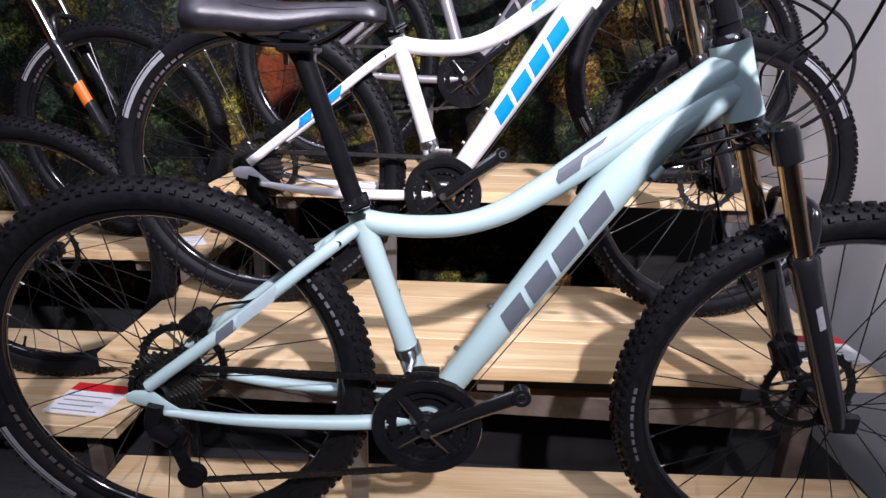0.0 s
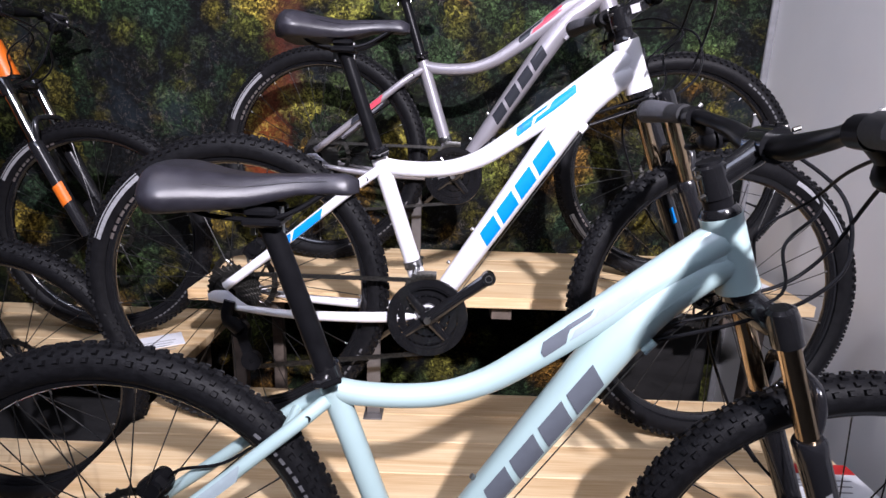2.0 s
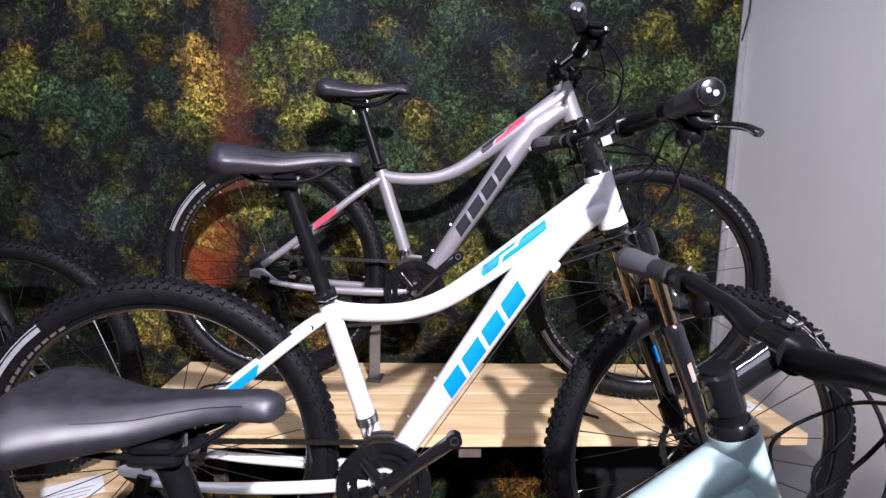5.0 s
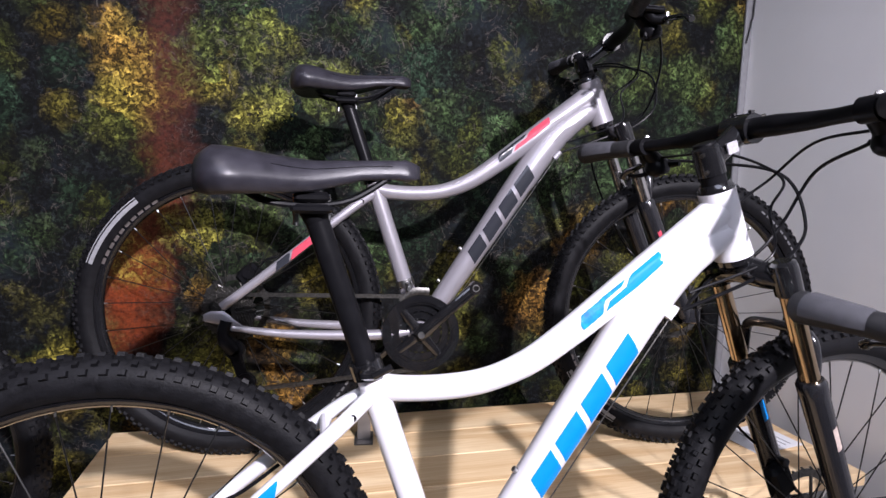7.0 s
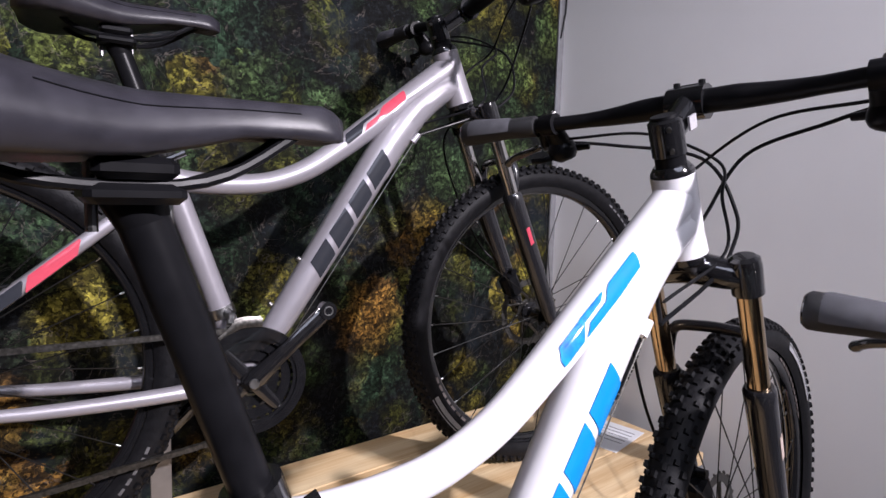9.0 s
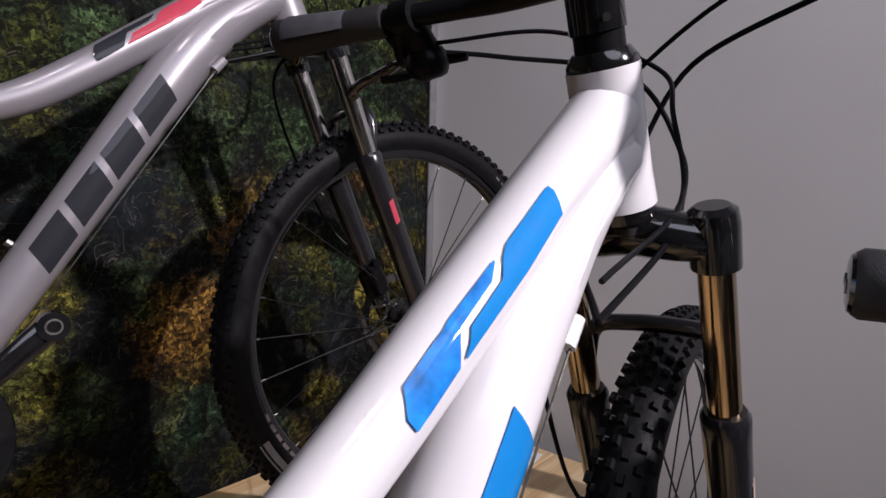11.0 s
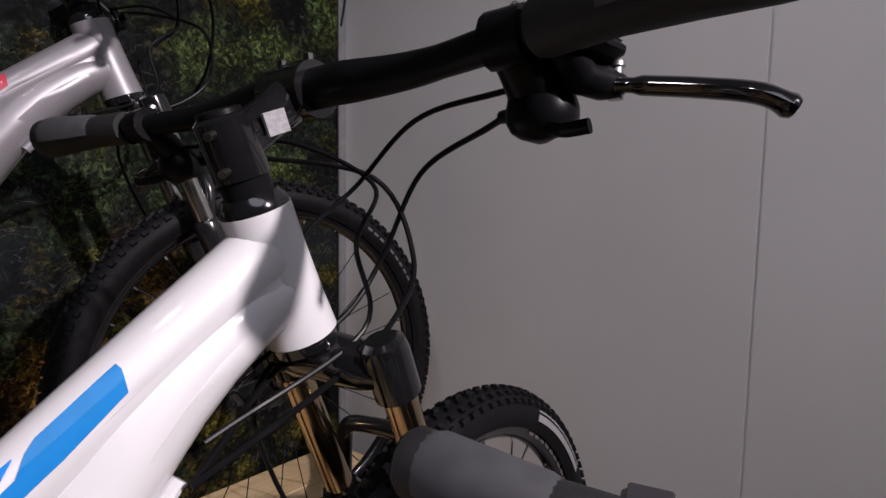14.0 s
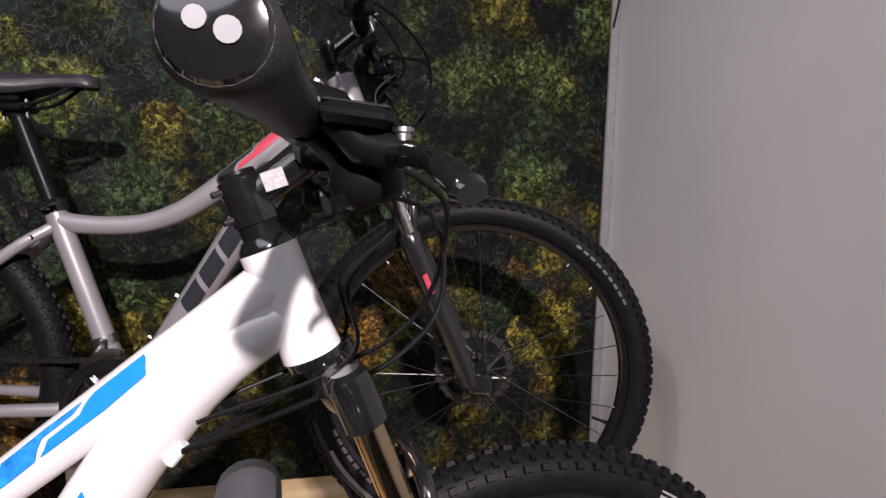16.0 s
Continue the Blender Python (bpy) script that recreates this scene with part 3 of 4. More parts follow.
def path_strip(pts, rads, stations, lift=0.0014):
    """A patch on the viewer's side of a curved tube. stations: (place along the path, lower and upper edge round the tube in metres)."""
    vs, fs = [], []
    nh = 5
    cols = []
    for (q0, a0, b0), (q1, a1, b1) in zip(stations, stations[1:]):
        k = max(2, int(q1 - q0) * 2)
        cols += [(q0 + (q1 - q0) * i / k, a0 + (a1 - a0) * i / k, b0 + (b1 - b0) * i / k) for i in range(k)]
    cols.append(stations[-1])
    for q, h0, h1 in cols:
        lo = int(min(q, len(pts) - 2))
        f = q - lo
        p = pts[lo].lerp(pts[lo + 1], f)
        d = (pts[lo + 1] - pts[lo]).normalized()
        r = rads[lo] + (rads[lo + 1] - rads[lo]) * f + lift
        up = Vector((-d.z, 0, d.x))
        for j in range(nh + 1):
            h = (h0 + (h1 - h0) * j / nh) / r
            if h < 0:
                vs.append(p + Vector((0, -r, 0)) + up * (r * h))
            else:
                vs.append(p + Vector((0, -1, 0)) * (r * math.cos(h)) + up * (r * math.sin(h)))
    w = nh + 1
    for c in range(len(cols) - 1):
        for j in range(nh):
            fs.append((c * w + j, (c + 1) * w + j, (c + 1) * w + j + 1, c * w + j + 1))
    return Shape().add(vs, fs)


def saddle_rings():
    """Cross-sections of a padded saddle along x, nose forwards, its top near z = 0: broad wings, a waist and a rounded nose."""
    rings = []
    n = 28
    for i in range(n + 1):
        f = i / n
        x = -0.135 + 0.272 * f
        w = 0.021 + 0.066 * (1 - min(1, max(0, (f - 0.16) / 0.62))) ** 1.5
        if f < 0.16:
            w = 0.087 - 0.030 * ((0.16 - f) / 0.16) ** 2
        if f > 0.93:
            w *= math.sqrt(max(0.03, 1 - ((f - 0.93) / 0.0705) ** 2))
        top = 0.007 * math.cos(math.pi * min(1, f / 0.55)) - 0.004 + 0.006 * math.sin(math.pi * max(0, f - 0.5)) - (0.010 * ((f - 0.88) / 0.12) ** 2 if f > 0.88 else 0)
        deep = 0.022 + 0.040 * (1 - min(1, f / 0.72)) ** 0.9
        if f < 0.06:
            w, deep, top = w * (0.80 + 3.3 * f), deep * (0.65 + 5.8 * f), top - 0.012 * (1 - f / 0.06)
        if f > 0.9:
            deep *= 1 - 0.72 * ((f - 0.9) / 0.1) ** 2.5
        wing = math.exp(-((f - 0.17) / 0.16) ** 2)
        ring = []
        for k in range(28):
            a = 2 * math.pi * k / 28
            c, q = math.cos(a), math.sin(a)
            yy = w * math.copysign(abs(c) ** 0.74, c)
            if q >= 0:
                z = top - deep * 0.5 + deep * 0.5 * q ** 0.85 - 0.012 * c * c
                z -= 0.0035 * math.exp(-(yy / 0.010) ** 2) * (1 if 0.1 < f < 0.9 else 0)
                z += 0.003 * wing * math.exp(-((abs(yy) - 0.05) / 0.018) ** 2)
            else:
                z = top - deep * 0.5 - deep * 0.5 * abs(q) ** 0.5 - 0.012 * c * c
                yy *= 0.93 - 0.16 * abs(q) * (1 - wing * 0.5)
            ring.append(Vector((x, yy, z)))
        rings.append(ring)
    return rings


def chain_loop(centre_a, ra, centre_b, rb, y, lower):
    """The chain's line: over the ring a, along the top to the sprocket b, and back along the bottom through the cage."""
    a, b = Vector(centre_a), Vector(centre_b)
    pts = []
    for k in range(13):
        t = radians(90 - 15 * k)
        pts.append(Vector((a.x + ra * math.cos(t), y, a.z + ra * math.sin(t))))
    for p in lower:
        pts.append(Vector((p[0], y, p[1])))
    for k in range(9):
        t = radians(210 - 15 * k)
        pts.append(Vector((b.x + rb * math.cos(t), y + 0.004, b.z + rb * math.sin(t))))
    pts.append(Vector((a.x, y, a.z + ra)))
    return pts


def chain_shape(pts):
    s = Shape()
    line = []
    for p, q in zip(pts, pts[1:]):
        n = max(1, round((q - p).length / 0.0127))
        line += [p.lerp(q, i / n) for i in range(n)]
    for i, (p, q) in enumerate(zip(line, line[1:])):
        d = q - p
        if d.length < 1e-5:
            continue
        ang = math.atan2(d.z, d.x)
        m = Matrix.Translation((p + q) / 2) @ Matrix.Rotation(-ang, 4, "Y")
        w = 0.0035 if i % 2 else 0.0022
        h = d.length / 2 + 0.0035
        for sy in (-1, 1):
            s.box((-h, sy * w - 0.0006, -0.0042), (h, sy * w + 0.0006, 0.0042), m)
    return s


def toothed(r, teeth, y, thick, inner):
    s = Shape()
    n = teeth * 4
    outer = [r + (0.0 if k % 4 in (0, 3) else 0.0045) for k in range(n)]
    v, f = [], []
    for k in range(n):
        a = 2 * math.pi * k / n
        for rad in (inner, outer[k]):
            for yy in (y - thick / 2, y + thick / 2):
                v.append((rad * math.cos(a), yy, rad * math.sin(a)))
    for k in range(n):
        a, b = 4 * k, 4 * ((k + 1) % n)
        f += [(a + 0, a + 2, b + 2, b + 0), (a + 3, a + 1, b + 1, b + 3), (a + 2, a + 3, b + 3, b + 2), (a + 1, a + 0, b + 0, b + 1)]
    return s.add(v, f)


def bicycle(where, paint, letters, accent, accent2, stanchion, label, steer=0.0, crank=28.0, wheel_turn=(0, 0), saddle_off=(0, 0), ground=-0.032, sizes=(1.0, 1.0), bar_up=0.0, rise=0.012, forkmark=None, sticker=False, logo_label=""):
    bike = new("bicycle")
    bike.matrix_world = where
    tagged(bike, label, "bicycle", group="bicycles on the display")
    I = Matrix.Identity(4)
    rear = Vector((REAR.x, 0, ground + R * sizes[0]))
    axle = Vector((FRONT.x, 0, ground + R * sizes[1]))
    rz = rear.z
    # main tubes
    dt_a, dt_b = Vector((0.030, 0, 0.285)), Vector((0.355, 0, 0.785))   # the straight run of the down tube
    tt = spline([(-0.094, 0, 0.616), (-0.055, 0, 0.609), (0.005, 0, 0.607), (0.068, 0, 0.614), (0.130, 0, 0.637), (0.190, 0, 0.676), (0.250, 0, 0.721), (0.338, 0, 0.788), (0.428, 0, 0.856)], 8)
    n = len(tt)
    tr = [0.0178 + 0.0092 * max(0, (i / (n - 1) - 0.40) / 0.60) ** 1.1 for i in range(n)]
    part("top_tube", Shape().tube(tt, tr, 20), paint, bike)
    dt = spline([dt_a, (0.1067, 0, 0.403), (0.1912, 0, 0.533), (0.2744, 0, 0.661), (0.313, 0, 0.717), (0.357, 0, 0.769), (0.405, 0, 0.808), (0.440, 0, 0.826)], 12)
    dr = [0.0225 + (0.0330 - 0.0225) * min(1, i / 36) - 0.0065 * max(0, (i - 52) / 32) for i in range(len(dt))]
    part("down_tube", Shape().tube(dt, dr, 24), paint, bike)
    part("seat_tube", Shape().tube([BB, BB.lerp(CLUSTER, 0.5), CLUSTER, CLUSTER + (CLUSTER - BB).normalized() * 0.035], [0.021, 0.019, 0.019, 0.0185], 20), paint, bike)
    part("head_tube", Shape().tube([HEADTOP, HEADTOP.lerp(HEADLOW, 0.35), HEADTOP.lerp(HEADLOW, 0.75), HEADLOW], [0.0272, 0.0268, 0.0275, 0.0290], 28), paint, bike)
    part("gusset", hull_shape(tt, tr, dt, dr), paint, bike, smooth=50)
    part("bottom_bracket_shell", Shape().lathe([(-0.036, 0.021), (-0.036, 0.024), (0.036, 0.024), (0.036, 0.021)], BB, sides=24), paint, bike)
    for s in (-1, 1):
        part("seat_stay", Shape().tube(spline([(-0.098, s * 0.012, 0.603), (-0.155, s * 0.038, 0.561), (-0.30, s * 0.058, 0.443), (-0.430, s * 0.066, rz + 0.020)], 6), 0.0105, 12), paint, bike)
        part("chain_stay", Shape().tube(spline([(0.0, s * 0.028, 0.276), (-0.10, s * 0.044, 0.271), (-0.28, s * 0.058, 0.277), (-0.41, s * 0.066, 0.293)], 6), [0.0125] * 8 + [0.0125 - 0.0005 * k for k in range(1, 12)], 12), paint, bike)
        part("dropout", Shape().tube([(-0.385, s * 0.0645, 0.290), (-0.405, s * 0.066, 0.298), (-0.432, s * 0.066, rz - 0.004), (-0.455, s * 0.066, rz - 0.003), (-0.470, s * 0.066, rz - 0.005)], [0.007, 0.0125, 0.0165, 0.0135, 0.008], 14, flat=0.28), paint, bike)
    part("stay_bridge", Shape().tube([(-0.155, -0.036, 0.561), (-0.155, 0.036, 0.561)], 0.008, 10), paint, bike)
    # markings
    s = 0.196
    for w in (0.052, 0.056, 0.054, 0.058):
        part("marking", tube_decal(dt_a, dt_b, 0.0229, 0.0369, s, s + w, -0.0165, 0.0165, slant=0.45), letters, bike, logo_label)
        s += w + 0.011
    wrap = 0.0125   # how far up round the tube the accent sits
    for run, colour in (([(42.0, -0.012, -0.004), (43.2, -0.012, 0.007), (46.0, -0.011, 0.008), (46.8, -0.003, 0.008), (47.4, 0.002, 0.009), (50.0, 0.003, 0.009), (50.8, 0.008, 0.009)], accent2 if accent2 is not BLUE else BLUE2),
                        ([(46.6, -0.011, -0.010), (47.2, -0.011, -0.007), (47.8, -0.011, -0.002), (50.4, -0.011, -0.001), (51.2, -0.011, 0.006), (51.8, -0.011, 0.009), (54.9, -0.008, 0.010), (55.4, 0.005, 0.010)], accent)):
        part("marking", path_strip(tt, tr, [(q, lo + wrap, hi + wrap) for q, lo, hi in run]), colour, bike)
    for q in (-1, 1):
        part("rack_eyelet", Shape().lathe([(-0.002, 0.0), (-0.002, 0.0050), (0.002, 0.0056), (0.002, 0.0)], (-0.122, q * 0.0345, 0.585), sides=14), BLACK, bike, "small black threaded eyelet")
    stay = [p for p in reversed(spline([(-0.098, -0.012, 0.603), (-0.155, -0.038, 0.561), (-0.30, -0.058, 0.443), (-0.430, -0.066, rz + 0.020)], 6))]
    part("marking", path_strip(stay, [0.0108] * 19, [(6.7, -0.009, -0.008), (7.2, -0.009, 0.008), (9.0, -0.009, 0.008), (9.5, 0.005, 0.008)], lift=0.0016), accent, bike)
    part("marking", path_strip(stay, [0.0108] * 19, [(5.3, -0.009, -0.008), (5.8, -0.009, 0.008), (6.5, -0.009, 0.008), (6.9, 0.004, 0.008)], lift=0.0016), accent2 if accent2 is not BLUE else BLUE2, bike)
    for f in (0.33, 0.62):
        part("bottle_boss", Shape().tube([dt_a.lerp(dt_b, f * 0.55) + Vector((-0.022, 0, 0.018)), dt_a.lerp(dt_b, f * 0.55) + Vector((-0.027, 0, 0.022))], 0.0045, 8), STEEL, bike)
    part("cable_guide", Shape().tube([Vector((0.338, -0.022, 0.700)), Vector((0.352, -0.022, 0.716))], [0.0062, 0.0055], 10), paint, bike)
    part("cable", Shape().tube([Vector((0.340, -0.024, 0.700)), dt_a.lerp(dt_b, 0.02) + Vector((0.022, -0.018, -0.016))], 0.0010, 6), DSTEEL, bike)
    # seat
    dirs = (CLUSTER - BB).normalized()
    ctop = CLUSTER + dirs * 0.035
    part("seat_collar", Shape().tube([ctop - dirs * 0.012, ctop + dirs * 0.010], 0.0225, 20).box((-0.012, -0.042, -0.006), (0.012, -0.018, 0.006), Matrix.Translation(ctop), 0.003).tube([ctop + Vector((0.004, -0.042, 0)), ctop + Vector((0.028, -0.045, 0.012))], 0.005, 8), GLOSS, bike)
    ptop = ctop + dirs * (0.185 + saddle_off[1])
    part("seat_post", Shape().tube([ctop, ptop], 0.0152, 20), BLACK, bike)
    sad = ptop + Vector((saddle_off[0], 0, 0.068))
    head = part("seat_clamp", Shape().tube([ptop - dirs * 0.022, ptop - dirs * 0.006, ptop + Vector((0, 0, 0.004))], [0.0155, 0.019, 0.020], 16).box((-0.026, -0.030, -0.006), (0.026, 0.030, 0.006), Matrix.Translation(ptop + Vector((0, 0, -0.004))), 0.004), BLACK, bike, "black two-piece saddle clamp")
    for q in (-1, 1):
        part("clamp_jaw", Shape().box((-0.022, -0.008, -0.006), (0.022, 0.008, 0.007), Matrix.Translation(ptop + Vector((0, q * 0.023, 0.010))), 0.004), BLACK, head)
        part("clamp_bolt", Shape().tube([ptop + Vector((q * 0.020, 0, -0.026)), ptop + Vector((q * 0.020, 0, 0.014))], 0.0035, 10), STEEL, head, "bright steel bolt")
    for q in (-1, 1):
        part("saddle_rail", Shape().tube(spline([sad + Vector((-0.095, q * 0.036, -0.038)), sad + Vector((-0.055, q * 0.024, -0.064)), sad + Vector((0.035, q * 0.022, -0.064)), sad + Vector((0.105, q * 0.011, -0.026))], 6), 0.0036, 8), BLACK, bike)
    skin = saddle_rings()
    seat = part("saddle", Shape().rings(skin), VINYL, bike, "black padded vinyl saddle", Matrix.Translation(sad), 60)
    for k in (3, 11):
        part("saddle_seam", Shape().tube([skin[i][k] + Vector((0, 0, 0.0003)) for i in range(9, 25)], 0.0005, 6), BLACK, seat, "fine stitched seam")
    # steering
    pivot = HEADLOW
    S = Matrix.Translation(pivot) @ Matrix.Rotation(radians(steer), 4, STEERAX) @ Matrix.Translation(-pivot)
    wheel(bike, rear, "rear_wheel", I, wheel_turn[0], sizes[0])
    wheel(bike, axle, "front_wheel", S, wheel_turn[1], sizes[1])
    up = STEERAX
    fwd = Vector((up.z, 0, -up.x))
    crown = HEADLOW + up * -0.037 + fwd * 0.021
    part("headset_cup", Shape().tube([HEADTOP - up * 0.001, HEADTOP + up * 0.004, HEADTOP + up * 0.012], [0.0265, 0.0265, 0.021], 24), GLOSS, bike, "", S)
    part("headset_cup", Shape().tube([HEADLOW + up * 0.001, HEADLOW - up * 0.010], [0.0285, 0.0265], 24), GLOSS, bike, "", S)
    part("fork_crown", Shape().tube(spline([crown + Vector((0, -0.064, 0)) - up * 0.004, crown + Vector((0, -0.040, 0)) + up * 0.003 - fwd * 0.008, crown + up * 0.012 - fwd * 0.014, crown + Vector((0, 0.040, 0)) + up * 0.003 - fwd * 0.008, crown + Vector((0, 0.064, 0)) - up * 0.004], 5), [0.017 + 0.005 * math.sin(math.pi * i / 20) for i in range(21)], 14), GLOSS, bike, "", S)
    for q in (-1, 1):
        o = Vector((0, q * 0.064, 0))
        top = crown + o + up * 0.022
        low = crown + o - up * 0.175
        d = (axle + o + Vector((-0.018, 0, 0.0))) - low
        part("crown_cap", Shape().tube([crown + o - up * 0.026, crown + o + up * 0.012, crown + o + up * 0.022, crown + o + up * 0.026], [0.0195, 0.020, 0.0185, 0.013], 18), GLOSS, bike, "", S)
        part("stanchion", Shape().tube([crown + o - up * 0.02, low - up * 0.02], 0.0145, 18), stanchion, bike, "polished fork stanchion tube", S)
        end = axle + o + Vector((-0.016, 0, 0.006))
        leg = part("fork_leg", Shape().tube([low + up * 0.006, low, low - up * 0.02, low.lerp(end, 0.4), end + up * 0.03, end - up * 0.006], [0.018, 0.0215, 0.021, 0.0195, 0.018, 0.014], 18).box((-0.016, -0.007, -0.018), (0.026, 0.007, 0.018), Matrix.Translation(axle + Vector((0, q * 0.058, 0))), 0.004), NAVY, bike, "gloss black lower fork leg", S)
        a1, b1 = low.lerp(end, 0.25 if forkmark is not ORANGE else 0.47), low.lerp(end, 0.70)
        if q > 0 and forkmark is not TAN:
            continue
        part("fork_marking", tube_decal(a1, b1, 0.0202, 0.019, 0.0, 0.038 if forkmark is not ORANGE else 0.062, -0.0045 if forkmark is not ORANGE else -0.024, 0.0045 if forkmark is not ORANGE else 0.024, -0.3), (forkmark if q < 0 else BLUE) or PRINT, leg)
    arch = crown - up * 0.185
    part("fork_arch", Shape().tube(spline([arch + Vector((0, -0.064, 0)), arch + Vector((0, -0.064, 0)) + up * 0.045 + fwd * 0.020, arch + Vector((0, -0.054, 0)) + up * 0.074 + fwd * 0.028, arch + Vector((0, -0.02, 0)) + up * 0.080 + fwd * 0.03, arch + Vector((0, 0.02, 0)) + up * 0.080 + fwd * 0.03, arch + Vector((0, 0.054, 0)) + up * 0.074 + fwd * 0.028, arch + Vector((0, 0.064, 0)) + up * 0.045 + fwd * 0.020, arch + Vector((0, 0.064, 0))], 5), 0.0085, 12), NAVY, bike, "", S)
    st = HEADTOP + up * (0.049 + bar_up)
    part("stem_spacer", Shape().tube([HEADTOP + up * 0.012, HEADTOP + up * 0.026, HEADTOP + up * 0.0262, st], [0.0185, 0.0185, 0.0178, 0.0178], 20), BLACK, bike, "", S)
    bar = HEADTOP + Vector((0.044, 0, 0.094 + bar_up))
    part("stem", Shape().tube([st - up * 0.022, st + up * 0.020, st + up * 0.024], [0.0205, 0.0205, 0.015], 20).tube([st, st.lerp(bar, 0.5), bar], [0.018, 0.0165, 0.019], 16).tube([bar + Vector((0, -0.024, 0)), bar + Vector((0, 0.024, 0))], 0.0225, 18), GLOSS, bike, "", S)
    part("stem_bolts", Shape().tube([bar + Vector((0, -0.016, 0.028)), bar + Vector((0, -0.016, 0.018))], 0.0045, 8).tube([bar + Vector((0, 0.016, 0.028)), bar + Vector((0, 0.016, 0.018))], 0.0045, 8).box((-0.006, -0.022, 0.015), (0.012, 0.022, 0.024), Matrix.Translation(bar), 0.003), BLACK, bike, "", S)
    for q in (-0.013, 0.013):
        part("stem_bolt", Shape().tube([st - fwd * 0.018 + Vector((0, -0.012, 0)) + up * q, st - fwd * 0.026 + Vector((0, -0.016, 0)) + up * q], 0.0030, 10), DSTEEL, bike, "small steel bolt", S)
        part("faceplate_bolt", Shape().tube([bar + fwd * 0.020 + Vector((0, q * 1.2, 0.012)), bar + fwd * 0.029 + Vector((0, q * 1.2, 0.012))], 0.0030, 10), DSTEEL, bike, "", S)
    part("top_cap", Shape().tube([st + up * 0.0235, st + up * 0.027, st + up * 0.028], [0.0165, 0.0160, 0.006], 18), BLACK, bike, "", S)
    if sticker:
        part("stem_sticker", Shape().box((-0.010, -0.0222, -0.0085), (0.010, -0.0195, 0.0085), Matrix.Translation(st.lerp(bar, 0.38)) @ Matrix.Rotation(radians(-20), 4, "Y")), LABELGREY, bike, "small white sticker", S)
    half = 0.346
    hb = [bar + Vector((-0.050, -half, rise)), bar + Vector((-0.022, -0.21, rise)), bar + Vector((0.0, -0.12, rise * 0.5)), bar + Vector((0.0, -0.05, 0)), bar, bar + Vector((0.0, 0.05, 0)), bar + Vector((0.0, 0.12, rise * 0.5)), bar + Vector((-0.022, 0.21, rise)), bar + Vector((-0.050, half, rise))]
    part("handlebar", Shape().tube(spline(hb, 6), [0.0108 + 0.0050 * min(1, max(0, (14 - abs(i - 24)) / 7)) for i in range(49)], 14), BLACK, bike, "satin black handlebar", S)
    for q in (-1, 1):
        e = bar + Vector((-0.051, q * (half + 0.006), rise))
        i_ = bar + Vector((-0.026, q * (half - 0.122), rise))
        grip = part("grip", Shape().tube([i_, i_.lerp(e, 0.03), i_.lerp(e, 0.35), i_.lerp(e, 0.62), i_.lerp(e, 0.86), i_.lerp(e, 0.97), e], [0.0155, 0.0165, 0.0158, 0.0178, 0.0202, 0.0205, 0.0180], 20), GRIP, bike, "black rubber grip with grey palm pad", S)
        pad = Shape()
        ux = (e - i_).normalized()
        upv = Vector((0, 0, 1))
        sd = ux.cross(upv).normalized()
        rings = []
        for f in (0.30, 0.36, 0.6, 0.85, 0.90):
            c0 = i_.lerp(e, f)
            rad = 0.0172 + 0.0050 * max(0, f - 0.3) / 0.6 - (0.0022 if f in (0.30, 0.90) else 0)
            rings.append([c0 + (upv * math.cos(radians(a)) - sd * q * math.sin(radians(a))) * (rad if k < 9 else rad - 0.003) for k, a in enumerate(list(range(-50, 111, 20)) + list(range(110, -51, -40)))])
        part("palm_pad", pad.rings(rings), GRIPTOP, grip, "grey textured pad")
        part("grip_cap", Shape().tube([e, e + ux * 0.002, e + ux * 0.003], [0.0178, 0.0165, 0.012], 18), GLOSS, grip)
        across = (sd + Vector((0, 0, 0.35))) * 0.0048
        part("grip_cap_mark", Shape().tube([e + ux * 0.002 + across, e + ux * 0.0038 + across], 0.0036, 14).tube([e + ux * 0.002 - across, e + ux * 0.0038 - across], 0.0042, 14), INK, grip, "pale mark on the grip end")
        c0 = bar + Vector((-0.020, q * 0.203, rise * 0.9))
        pod = c0 + Vector((0.036, q * 0.002, -0.034))
        part("shifter", Shape().tube([c0 + Vector((0, -0.012, 0)), c0 + Vector((0, 0.012, 0))], 0.0165, 14).tube([c0 + Vector((0.006, 0, -0.004)), c0.lerp(pod, 0.5) + Vector((0, 0, 0.003)), pod + Vector((0, 0, 0.004))], [0.012, 0.013, 0.015], 14, flat=1.3).tube([pod + Vector((0.0, 0, 0.016)), pod + Vector((0, 0, 0.0135)), pod + Vector((0, 0, 0.008)), pod + Vector((0.001, 0, 0.0)), pod + Vector((0.001, 0, -0.007)), pod + Vector((0.002, 0, -0.013)), pod + Vector((0.002, 0, -0.017)), pod + Vector((0.003, 0, -0.0185))], [0.010, 0.017, 0.0205, 0.0225, 0.0225, 0.020, 0.014, 0.006], 28), BLACK, bike, "rounded black gear shifter", S, 60)
        part("cable_adjuster", Shape().tube([pod + Vector((0.012, -q * 0.016, 0.002)), pod + Vector((0.018, -q * 0.038, 0.002))], [0.006, 0.0045], 10), BLACK, bike, "", S)
        part("shift_lever", Shape().tube(spline([pod + Vector((-0.012, q * 0.010, -0.014)), pod + Vector((-0.022, q * 0.024, -0.018)), pod + Vector((-0.026, q * 0.040, -0.018))], 5), 0.0045, 10, flat=0.5), BLACK, bike, "", S)
        part("clamp_bolt", Shape().tube([c0 + Vector((0.006, 0, 0.014)), c0 + Vector((0.010, 0, 0.020))], 0.0042, 8), STEEL, bike, "small bright steel bolt", S)
